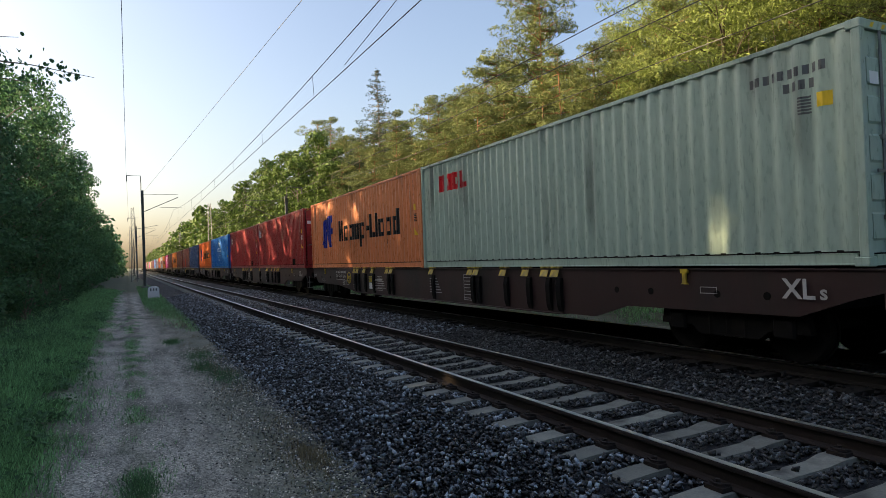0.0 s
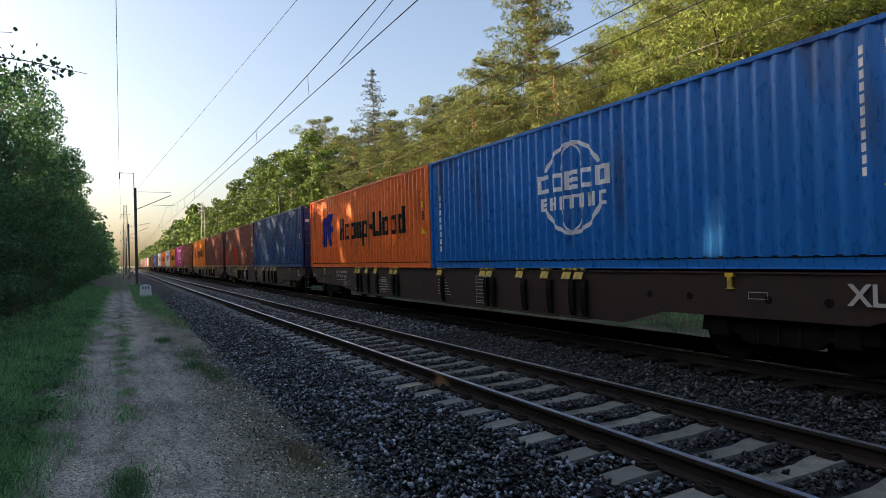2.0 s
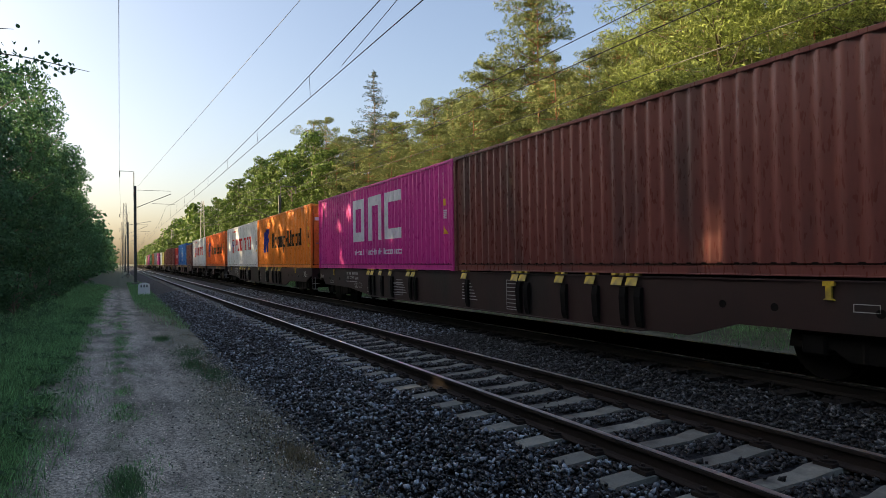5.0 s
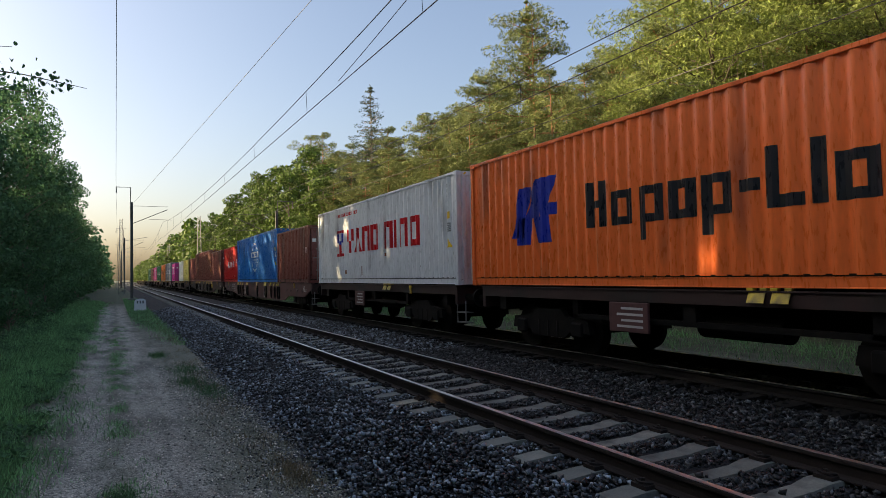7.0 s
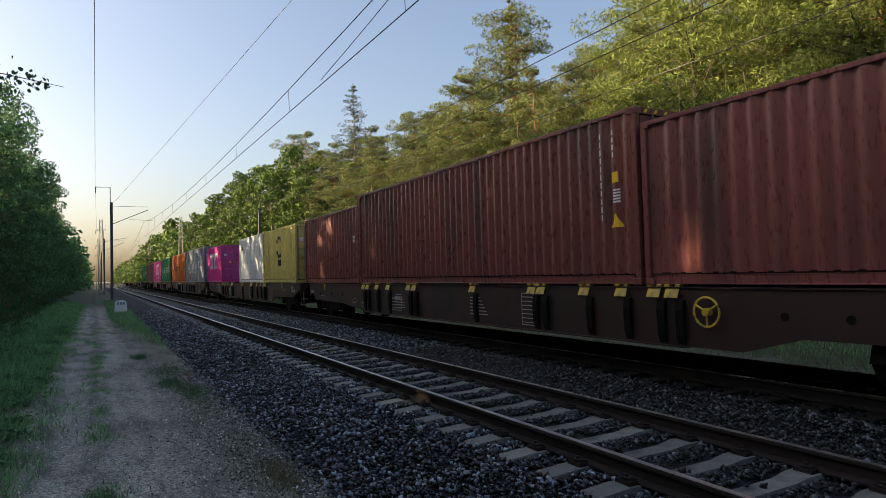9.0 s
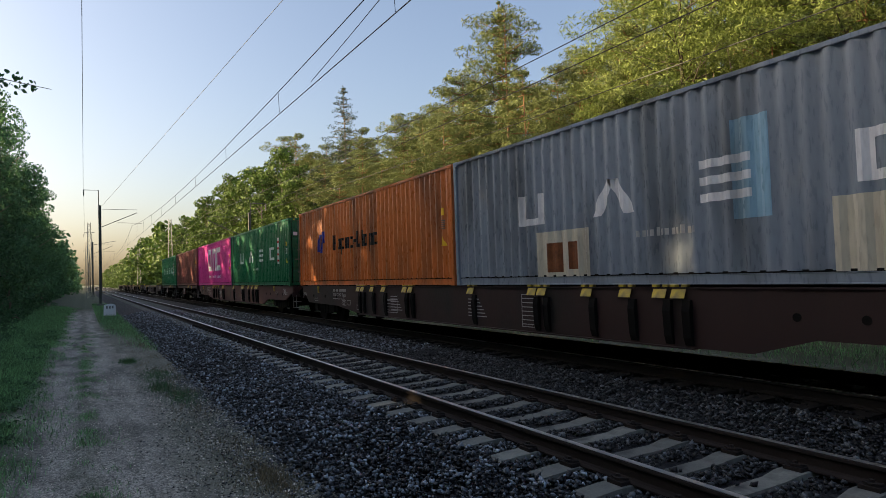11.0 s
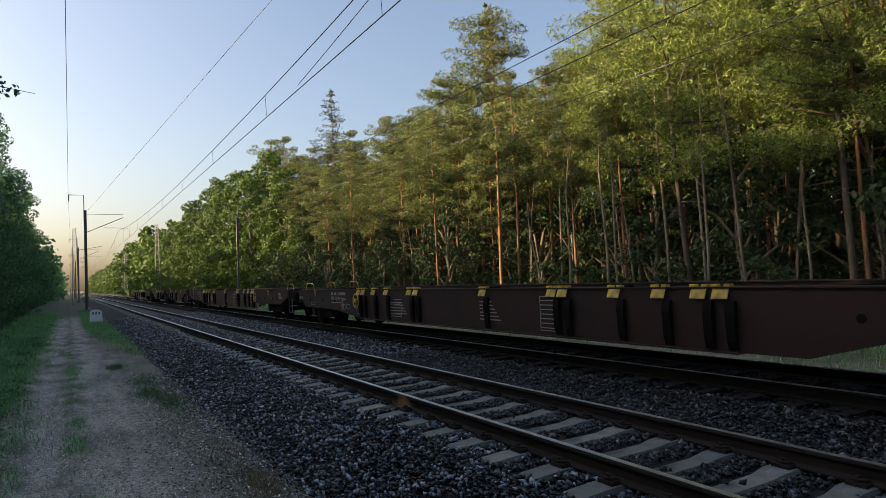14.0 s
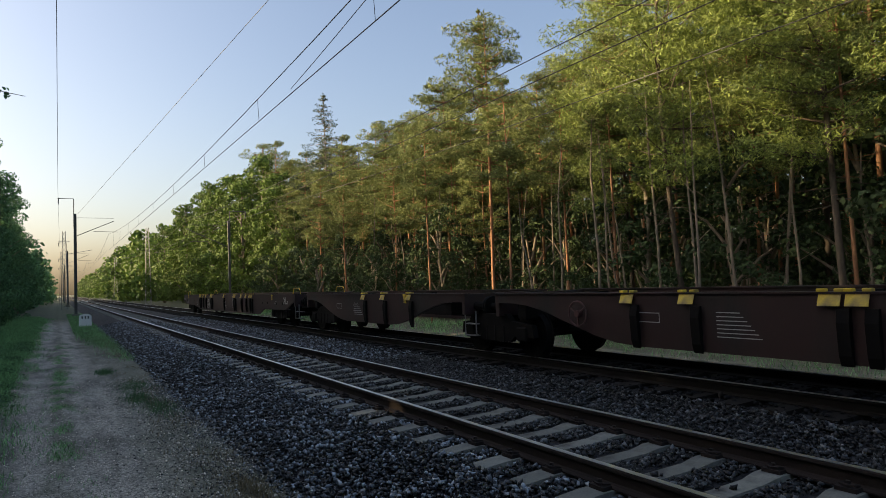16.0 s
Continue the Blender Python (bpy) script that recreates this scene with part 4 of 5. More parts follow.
    for k in range(9):
        if h > 2.8 and k not in (3, 4, 5):
            part("hazard_stripe", shared(f"hazard_stripe|{h}", lambda: Shape().face([(0, 0.002, h - 0.09), (0.06, 0.002, h - 0.09), (0.1, 0.002, h - 0.03), (0.04, 0.002, h - 0.03)]), MARK_YELLOW), MARK_YELLOW, t, at=pose(0.2 + k * 0.235, 0, 0))
    part("end_wall", shared(f"end_wall|{h}", lambda: end_wall_shape(h), colour), colour, t, at=pose(2.438, L, 0, 0, 0, 180))
    for name, mat, rects, lab in marks:
        if name == "word_bars":
            for letter in sorted({r[5] for r in rects}):
                part("letter_shape", paint(L, [r for r in rects if r[5] == letter], 1), mat, t, lab)
        else:
            ob = part(name, paint(L, rects, 2 if name in ("plate_print", "rust_spot", "emblem_top") else 0), mat, t, lab)
            if name in ("code_column", "small_print", "data_panel", "rear_column", "end_code", "plate_print", "stain", "globe", "patch", "emblem", "rust_spot", "warning_triangle"):
                ob["kind"] = "stuff"
    return rolls(t, SIDE, u, DECK)


def door_signs(d, h, mat):
    """Stickers and unreadable code lines on the doors."""
    def flat(x0, x1, z0, z1):
        return Shape().face([(x0, 0.024, z0), (x1, 0.024, z0), (x1, 0.024, z1), (x0, 0.024, z1)])
    part("sign", shared(f"sign|a{h}", lambda: flat(0.2, 0.38, h - 0.75, h - 0.6), MARK_WHITE), MARK_WHITE, d, "white sticker")
    part("warning_triangle", shared(f"warning_triangle|{h}", lambda: Shape().face([(0.5, 0.024, 1.35), (0.72, 0.024, 1.35), (0.61, 0.024, 1.54)]), MARK_YELLOW), MARK_YELLOW, d, "yellow warning triangle")
    part("sign", shared(f"sign|b{h}", lambda: flat(2.06, 2.24, 0.8, 1.05), MARK_YELLOW), MARK_YELLOW, d, "yellow sticker")
    s = Shape()
    for k in range(8):
        s.face([(1.56 + k * 0.055, 0.024, h - 0.7), (1.6 + k * 0.055, 0.024, h - 0.7), (1.6 + k * 0.055, 0.024, h - 0.6), (1.56 + k * 0.055, 0.024, h - 0.6)])
    for k in range(6):
        s.face([(1.58, 0.024, 1.3 + k * 0.13), (1.9 - 0.07 * (k % 2), 0.024, 1.3 + k * 0.13), (1.9 - 0.07 * (k % 2), 0.024, 1.33 + k * 0.13), (1.58, 0.024, 1.33 + k * 0.13)])
    part("code_block", shared(f"code_block|{h}", lambda: s, mat), mat, d, "unreadable code lines")["kind"] = "stuff"


def casting_shape():
    s = Shape().box(0, 0.162, 0, 0.178, 0, 0.118, 0.012)
    s.prism([(0.055, 0.035), (0.125, 0.035), (0.125, 0.085), (0.055, 0.085)], "x", -0.001, 0.004)
    return s


# Paint marks. A word becomes a row of plain upright bars of its size.
def bars(code, u0, u1, v0, cap, stroke):
    """T: tall pair, x: low pair, p: low pair with a tail, d: low and tall, l: tall single, -: dash, space."""
    wide = {"l": 0.45, "-": 0.6, " ": 0.5, "W": 1.5}
    total = sum(wide.get(c, 1.0) for c in code)
    unit, u, out, letters, n = (u1 - u0) / total, u0, [], [], 0
    x = cap * 0.72
    for c in code:
        w = wide.get(c, 1.0) * unit
        a, b = u + w * 0.1, u + w * 0.9
        top, low = v0 + cap, v0
        if c == "T":
            out += [(a, a + stroke, low, top), (b - stroke, b, low, top), (a + stroke, b - stroke, low + cap * 0.42, low + cap * 0.58)]
        elif c == "O":
            out += [(a, a + stroke, low, top), (b - stroke, b, low, top), (a + stroke, b - stroke, top - stroke, top), (a + stroke, b - stroke, low, low + stroke)]
        elif c == "x":
            out += [(a, a + stroke, low, low + x), (b - stroke, b, low, low + x), (a + stroke, b - stroke, low, low + stroke * 0.8), (a + stroke, b - stroke, low + x - stroke * 0.8, low + x)]
        elif c == "p":
            out += [(a, a + stroke, low - cap * 0.35, low + x), (b - stroke, b, low, low + x), (a + stroke, b - stroke, low, low + stroke * 0.8), (a + stroke, b - stroke, low + x - stroke * 0.8, low + x)]
        elif c == "d":
            out += [(a, a + stroke, low, low + x), (b - stroke, b, low, top), (a + stroke, b - stroke, low, low + stroke * 0.8), (a + stroke, b - stroke, low + x - stroke * 0.8, low + x)]
        elif c == "l":
            out += [((a + b - stroke) / 2, (a + b + stroke) / 2, low, top)]
        elif c == "L":
            out += [(a, a + stroke, low, top), (a + stroke, b, low, low + stroke)]
        elif c == "-":
            out += [(a, b, low + x * 0.45, low + x * 0.45 + stroke)]
        elif c == "N":
            out += [(a, a + stroke, low, top), (b - stroke, b, low, top), (b - 2 * stroke, b - stroke * 1.0, low, top, -(b - a - 2 * stroke - stroke * 0.0))]
        elif c == "P":
            out += [(a, a + stroke, low, top), (b - stroke, b, low, top), (a + stroke, b - stroke, top - stroke, top)]
        elif c == "C":
            out += [(a, a + stroke, low, top), (a + stroke, b, low, low + stroke), (a + stroke, b, top - stroke, top)]
        elif c == "E":
            out += [(a, a + stroke, low, top)] + [(a + stroke, b, v, v + stroke) for v in (low, low + (cap - stroke) / 2, top - stroke)]
        elif c == "V":
            out += [(a + (b - a) / 2 - stroke * 0.5, b - (b - a) / 2 + stroke * 0.5, low, low + cap * 0.5), (a, a + stroke, low + cap * 0.5, top), (b - stroke, b, low + cap * 0.5, top)]
        elif c == "A":
            out += [(a, a + stroke, low, top, (b - a) / 2 - stroke * 0.5), (b - stroke, b, low, top, -(b - a) / 2 + stroke * 0.5)]
        u += w
        letters += [(*(r + (0.0,))[:5], n) for r in out]
        out, n = [], n + 1
    return letters


def column(u, v0, v1, n, w=0.075):
    """An upright row of small bars: a code that nobody needs to read."""
    step = (v1 - v0) / n
    return [(u, u + w, v0 + k * step, v0 + k * step + step * 0.72) for k in range(n)]


def disc_ring(uc, vc, r, w, wide=1.0):
    """A ring of short flat pieces, left open at its sides."""
    out = []
    at = lambda a, q: (uc + math.cos(a) * q * wide, vc + math.sin(a) * q)
    for k in range(40):
        a, b = 2 * math.pi * k / 40, 2 * math.pi * (k + 1) / 40
        if abs(math.sin((a + b) / 2)) > 0.42:
            out.append((at(a, r - w / 2), at(b, r - w / 2), at(b, r + w / 2), at(a, r + w / 2)))
    return out


ORANGE = painted("orange_container_paint", (0.72, 0.135, 0.03))
ORANGE_FADED = painted("salmon_orange_paint", (0.58, 0.2, 0.085), 0.2)
ORANGE_OLD = painted("faded_orange_paint", (0.52, 0.15, 0.04), 0.5)
AMBER = painted("amber_container_paint", (0.66, 0.2, 0.03))
GREYGREEN = painted("grey_green_container_paint", (0.31, 0.4, 0.33))
MAROON = painted("maroon_container_paint", (0.235, 0.022, 0.028), 0.3)
BROWN = painted("brown_container_paint", (0.15, 0.05, 0.042), 0.4)
BROWN_RED = painted("red_brown_container_paint", (0.17, 0.055, 0.05), 0.45)
BLUE = painted("bright_blue_container_paint", (0.008, 0.12, 0.4))
NAVY = painted("navy_container_paint", (0.014, 0.045, 0.14), 0.35)
PALE = painted("white_container_paint", (0.58, 0.61, 0.62), 0.25)
PINK = painted("magenta_container_paint", (0.5, 0.04, 0.24), 0.15)
GREEN = painted("green_container_paint", (0.006, 0.12, 0.055))
SLATE = painted("slate_container_paint", (0.2, 0.235, 0.275), 0.45)
RED = painted("red_container_paint", (0.36, 0.012, 0.014), 0.25)
OLIVE = painted("yellow_container_paint", (0.47, 0.42, 0.13))
INK = painted("black_marking", (0.015, 0.016, 0.02))
COBALT = painted("cobalt_marking", (0.015, 0.03, 0.28))
MARK_RED = painted("red_marking", (0.5, 0.01, 0.015))
MARK_WHITE = painted("white_marking", (0.68, 0.7, 0.7), 0.2)
MARK_YELLOW = painted("yellow_marking", (0.7, 0.45, 0.03))
MARK_DARK = painted("dull_dark_marking", (0.09, 0.1, 0.1))
REPAINT = painted("red_touch_up_paint", (0.42, 0.05, 0.02), 0.2)
BARE = painted("pale_primer_patch", (0.5, 0.46, 0.36), 0.4)
PATCH_BLUE = painted("pale_blue_patch", (0.24, 0.4, 0.5), 0.3)
RUSTY = material("rust", (0.22, 0.075, 0.025), 0.9, 0, 0.4, 4, 20, 0.2)


def code_marks(L, mat, yellow=True):
    m = [("code_column", mat, column(L - 0.9, 1.1, 2.65, 11, 0.08) + column(L - 0.6, 2.15, 2.65, 4, 0.08), "column of small unreadable characters")]
    if yellow:
        m.append(("warning_sticker", MARK_YELLOW, [(L - 0.62, L - 0.44, 1.72, 1.9)], "yellow warning sticker"))
        m.append(("warning_triangle", MARK_YELLOW, [((L - 0.67, 0.97), (L - 0.37, 0.97), (L - 0.52, 1.21))], "yellow warning triangle"))
    m.append(("data_panel", mat, [(L - 0.6, L - 0.42, 1.38 + k * 0.05, 1.41 + k * 0.05) for k in range(5)], "rows of unreadable small print"))
    return m


def emblem(u, v0, v1):
    w = v1 - v0
    return [(u, u + 0.42, v0 + w * 0.12, v1 - w * 0.1, 0.3), (u + 0.15, u + 0.62, v0, v0 + w * 0.42, 0.1), (u + 0.52, u + 0.92, v0 + w * 0.4, v1, 0.35),
            (u + 0.9, u + 1.4, v0 + 0.02, v0 + w * 0.42, -0.08), (u + 1.0, u + 1.6, v0 + w * 0.42, v0 + w * 0.6),
            (u + 1.02, u + 1.32, v0 + w * 0.6, v1, 0.22)]


def orange_marks(L, old=False):
    word = bars("Txpxp-Llxpd", 4.1, 10.5, 1.07, 0.82, 0.17)
    return [("emblem", COBALT, emblem(1.72, 0.86, 2.2), "blue angular emblem"), ("word_bars", INK, word, "large black bars of a shipping line's name")] + code_marks(L, INK)


def magenta_marks(L):
    return [("word_bars", MARK_WHITE, bars("OPC", 4.2, 8.9, 0.98, 1.5, 0.33), "large white block letter shapes"),
            ("small_print", MARK_WHITE, bars("xTxxT TxxTxxT Txxxxxx", 4.5, 8.8, 0.5, 0.2, 0.045), "row of small white bars")] + code_marks(L, MARK_WHITE)


def four_letters(L):
    z0, z1 = 1.18, 1.78
    u = [(2.5, 2.68, z0, z1, 0, 0), (3.12, 3.3, z0, z1, 0, 0), (2.68, 3.12, z0, z0 + 0.13, 0, 0)]
    a = [(4.57, 4.8, z0, z1, 0.36, 1), (5.33, 5.56, z0, z1, -0.36, 1)]
    s = [(6.77, 7.58, z, z + 0.12, 0, 2) for z in (z0, z0 + 0.24, z1 - 0.12)]
    c = [(8.89, 9.07, z0, z1, 0, 3), (9.07, 9.7, z0, z0 + 0.12, 0, 3), (9.07, 9.7, z1 - 0.12, z1, 0, 3)]
    big = u + a + s + c
    return [("word_bars", MARK_WHITE, big, "four large white letter shapes"),
            ("small_print", OFFWHITE, [(5.57 + k * 0.095, 5.63 + k * 0.095, 0.77, 0.87 + 0.03 * (k % 5 == 4)) for k in range(12)], "row of small white bars"),
            ("plate", MARK_WHITE, [(10.2, 10.6, 0.97, 2.16)], "white upright panel"),
            ("plate_print", MARK_RED, [(10.24, 10.54, 1.08 + k * 0.28, 1.17 + k * 0.28) for k in range(4)], "red unreadable writing")]


def pale_marks(L):
    box = [(2.4, 2.5, 1.03, 2.02), (3.2, 3.3, 1.03, 2.02), (2.5, 3.2, 1.03, 1.14), (2.5, 3.2, 1.92, 2.02), (2.75, 2.95, 1.14, 1.5)]
    return [("emblem_frame", MARK_RED, box, "red square emblem frame"), ("emblem", COBALT, [(2.55, 2.7, 1.55, 1.9, 0.0), (3.0, 3.15, 1.55, 1.9), (2.7, 3.0, 1.45, 1.62)], "blue emblem strokes"),
            ("word_bars", MARK_RED, bars("VAPO PlPO", 3.6, 10.0, 1.13, 0.86, 0.18), "large red bars of a shipping line's name"),
            ("small_print", MARK_RED, bars("xxx xxxxxxxx xxx", 2.4, 4.8, 2.52, 0.16, 0.035), "row of small red bars"),
            ("stain", RUSTY, [(5.1, 5.16, 0.3, 0.62), (7.3, 7.36, 0.9, 1.0), (9.9, 10.0, 0.5, 0.56), (3.4, 3.46, 0.35, 0.5), (6.3, 6.36, 0.55, 0.68)], "rust scars")] + code_marks(L, MARK_DARK)


def ring_marks(L):
    u = 6.05
    return [("globe", MARK_WHITE, disc_ring(u, 1.55, 0.86, 0.075) + disc_ring(u, 1.55, 0.84, 0.05, 0.45) + bars("COECO", u - 1.08, u + 1.08, 1.52, 0.36, 0.085) + bars("ETlPPlNC", u - 1.0, u + 1.0, 1.16, 0.26, 0.065), "white ring emblem with bars"),
            ("rear_column", MARK_WHITE, column(0.5, 0.45, 2.0, 8, 0.12), "column of white characters")] + code_marks(L, MARK_WHITE)


F40, F20 = 12.192, 6.058
# first wagons of two forty-foot loads each
container("grey-green forty-foot container with small red emblem", GREYGREEN, F40, 4.26,
          [("emblem", MARK_RED, bars("OOOL", 1.1, 2.65, 2.05, 0.44, 0.13), "small red bars of a shipping line's name"),
           ("end_code", MARK_DARK, [(10.7 + k * 0.11, 10.77 + k * 0.11, 2.42, 2.54) for k in range(10)] + [(11.2 + k * 0.11, 11.27 + k * 0.11, 2.24, 2.36) for k in range(4)], "unreadable dark code"),
           ("sticker", MARK_YELLOW, [(11.65, 11.82, 1.97, 2.15)], "yellow sticker"), ("data_panel", MARK_DARK, [(11.4, 11.55, 1.92 + k * 0.04, 1.945 + k * 0.04) for k in range(6)], "small dark print")])
container("faded orange forty-foot container with black name and blue emblem", ORANGE_FADED, F40, 16.52, orange_marks(F40))
for k, u in enumerate((30.2, 42.46)):
    container("dull maroon forty-foot container with white sign", MAROON, F40, u,
              [("emblem", MARK_WHITE, bars("Od", 0.55, 1.4, 1.95, 0.48, 0.13), "small white emblem"),
               ("vent", BLACK, [(9.66, 10.15, 0.18, 0.48)], "dark scorched patch")] + code_marks(F40, MARK_WHITE))
container("bright blue forty-foot container with white ring emblem", BLUE, F40, 56.14, ring_marks(F40), doors=False)
container("orange forty-foot container with black name and blue emblem", ORANGE, F40, 68.4, orange_marks(F40))
container("navy forty-foot container with small yellow emblem", NAVY, F40, 82.2,
          [("emblem", MARK_YELLOW, bars("xxxxO", 0.3, 1.75, 2.2, 0.32, 0.09), "small yellow bars")] + code_marks(F40, MARK_WHITE, False))
container("brown forty-foot container with red touched-up patches", BROWN_RED, F40, 94.46,
          [("emblem", MARK_WHITE, bars("OAOO", 0.45, 1.6, 2.12, 0.3, 0.07), "small white emblem"), ("emblem_top", MARK_YELLOW, [(0.7, 1.6, 2.47, 2.58)], "yellow stripe of an emblem"),
           ("patch", REPAINT, [(0.2, 1.35, 0.17, 1.0), (0.2, 0.9, 1.0, 1.45), (3.8, 6.05, 0.17, 1.2), (4.4, 6.05, 1.2, 1.42)], "red touched-up paint"),
           ("sticker", MARK_WHITE, [(9.4, 9.54, 0.7, 0.84)], "white sticker")] + code_marks(F40, MARK_WHITE))
container("plain brown forty-foot container", BROWN, F40, 108.0, code_marks(F40, MARK_WHITE))
container("amber forty-foot container with black name and blue emblem", AMBER, F40, 120.26, orange_marks(F40))
container("plain dark brown forty-foot container", BROWN, F40, 133.95, code_marks(F40, MARK_WHITE))
container("magenta forty-foot container with white letter shapes", PINK, F40, 146.2, magenta_marks(F40))
container("amber forty-foot container with small dark emblem", AMBER, F40, 159.7, orange_marks(F40))
container("white forty-foot container with red name and rust scars", PALE, F40, 171.95, pale_marks(F40))
container("orange forty-foot container with black name and blue emblem", ORANGE, F40, 185.7, orange_marks(F40))
container("white forty-foot container with red name and rust scars", PALE, F40, 198.6, pale_marks(F40), doors=False)
container("dark brown twenty-foot container with white end letters", BROWN, F20, 212.4, code_marks(F20, MARK_WHITE, False), h=2.591)
container("bright blue forty-foot container with white ring emblem", BLUE, F40, 218.55, ring_marks(F40), doors=False)
container("red twenty-foot container with white name", RED, F20, 230.85,
          [("word_bars", MARK_WHITE, bars("TLlTE", 1.4, 4.7, 1.08, 0.42, 0.12), "white bars of a shipping line's name"), ("patch", MARK_WHITE, [(2.9, 3.1, 1.75, 1.83), (4.5, 4.6, 0.4, 0.5)], "white scratches")] + code_marks(F20, MARK_WHITE, False), h=2.591)
container("brown twenty-foot container with faded side", BROWN_RED, F20, 238.7, code_marks(F20, MARK_WHITE, False), h=2.591)
container("plain brown forty-foot container", BROWN, F40, 244.85, code_marks(F40, MARK_WHITE), h=2.896)
container("brown twenty-foot container with white codes", BROWN_RED, F20, 257.1, code_marks(F20, MARK_WHITE, False), h=2.591)
container("pale yellow twenty-foot container with dark emblem", OLIVE, F20, 264.6, [("emblem", INK, disc_ring(3.2, 1.7, 0.45, 0.14) + [(3.0, 3.5, 0.8, 1.1)], "dark round emblem")], h=2.591)
container("pale grey twenty-foot container", PALE, F20, 270.75, [("emblem", MARK_DARK, [(0.6, 1.1, 1.9, 2.1)], "small dark sign")], h=2.591)
container("magenta twenty-foot container with white letter shapes", PINK, F20, 283.1, [("word_bars", MARK_WHITE, bars("OPC", 1.0, 4.4, 1.0, 1.1, 0.22), "white block letter shapes")], h=2.591)
container("slate grey forty-foot container with worn white letters", SLATE, F40, 290.9, four_letters(F40) + [
    ("patch", BARE, [(3.05, 4.5, 0.17, 1.02), (8.6, 9.2, 0.17, 1.05)], "pale primer patch"), ("sticker", PATCH_BLUE, [(7.3, 7.85, 0.9, 2.25)], "pale blue repair patch"), ("rust_spot", RUSTY, [(3.35, 3.75, 0.25, 0.8), (3.95, 4.2, 0.3, 0.8)], "rust spot")])
container("faded orange forty-foot container with worn dark name", ORANGE_OLD, F40, 303.2,
          [("emblem", COBALT, [(2.15, 2.42, 1.25, 1.88, 0.2), (2.5, 2.75, 1.2, 1.98, 0.2), (2.78, 2.98, 1.55, 1.68)], "blue worn emblem"), ("word_bars", INK, bars("Txpxp-Llxpd", 3.85, 7.8, 1.24, 0.52, 0.105), "worn black bars")] + code_marks(F40, MARK_DARK))
container("green forty-foot container with white letters and panel", GREEN, F40, 316.9, four_letters(F40) + code_marks(F40, MARK_WHITE))
container("magenta forty-foot container with white letter shapes", PINK, F40, 329.2, magenta_marks(F40))
container("brown forty-foot container with white end letters", BROWN_RED, F40, 342.3, [("rear_column", MARK_WHITE, column(0.32, 1.55, 2.6, 3, 0.26), "three white letter shapes, one above the other")] + code_marks(F40, MARK_WHITE))
container("green forty-foot container with white letters and panel", GREEN, F40, 355.2, four_letters(F40) + code_marks(F40, MARK_WHITE), doors=False)


# ---- wagons ----
def wheel_shape():
    """Flange, tread and hub of one wheel, in one turned piece; the flange at its low end of x."""
    return Shape().tube([(-0.09, 0, 0), (-0.065, 0, 0), (-0.055, 0, 0), (0.07, 0, 0), (0.071, 0, 0), (0.1, 0, 0)], [0.49, 0.49, 0.46, 0.45, 0.14, 0.13], 28)


def bogie_frame_shape():
    s = Shape()
    for x in (-1.06, 0.94):
        s.prism([(-1.25, 0.42), (-1.2, 0.66), (-0.55, 0.72), (-0.4, 0.86), (0.4, 0.86), (0.55, 0.72), (1.2, 0.66), (1.25, 0.42), (0.65, 0.42), (0.5, 0.3), (-0.5, 0.3), (-0.65, 0.42)], "x", x, x + 0.12)
        for y in (-0.9, 0.9):
            s.box(x - 0.05, x + 0.17, y - 0.16, y + 0.16, 0.34, 0.62, 0.03)
        for y in (-0.3, 0, 0.3):
            s.tube([(x + 0.06, y, 0.3), (x + 0.06, y, 0.62)], 0.075, 8)
    s.box(-0.95, 0.95, -0.25, 0.25, 0.45, 0.85)
    return s


def sill_outline(half, deep, kind):
    """The side sill from the side: (y, z) all round, deep in the middle, drawn up over the bogies. Front at the low end of y."""
    top = 1.33
    if kind == "low":
        return [(-half, top), (half, top), (half, 1.13), (-half, 1.13)]
    if kind == "arch":
        front = rear = [(half, 1.15)] + [(half - 0.5 - 3.2 * f, 1.15 - 0.63 * (0.5 - 0.5 * math.cos(math.pi * f))) for f in np.linspace(0, 1, 8)]
    else:
        front = [(half, 1.1), (half - 0.45, 0.98), (half - 1.15, 0.73), (half - 4.25, 0.71), (half - 5.1, deep)]
        rear = [(half, 1.1), (half - 0.35, 1.04), (half - 0.75, 0.72), (half - 3.9, 0.67), (half - 6.0, deep)]
    return [(-half, top), (half, top)] + rear + [(-y, z) for y, z in front[::-1]]


def pad_shape():
    s = Shape()
    s.prism([(0, -0.02), (-0.055, -0.155), (-0.045, -0.16), (0.012, -0.02)], "y", -0.125, 0.125)
    s.box(-0.01, 0.08, -0.15, -0.05, 0.0, 0.045, 0.008)
    s.box(-0.01, 0.08, 0.05, 0.15, 0.0, 0.045, 0.008)
    return s


def hoop_shape():
    return Shape().tube([(0, 0, 0), (0, 0.06, 0.16), (0, 0.16, 0.22), (0, 0.75, 0.22), (0, 0.85, 0.16), (0, 0.9, 0.0)], 0.018, 7)


def ring_shape(r):
    s = Shape()
    pts = [(0, math.cos(a) * r, math.sin(a) * r) for a in np.linspace(0, 2 * math.pi, 25)]
    s.tube(pts, 0.017, 7, False)
    for k in range(3):
        a = 2 * math.pi * k / 3 + 0.5
        s.tube([(0, 0, 0), (0, math.cos(a) * r, math.sin(a) * r)], 0.015, 6)
    s.tube([(-0.03, 0, 0), (0.06, 0, 0)], 0.06, 10)
    return s


def buffer_shape():
    s = Shape().tube([(0, 0, 0), (0, -0.36, 0)], 0.09, 10).tube([(0, -0.36, 0), (0, -0.6, 0)], 0.075, 10)
    s.tube([(0, -0.58, 0), (0, -0.62, 0)], 0.22, 16)
    return s


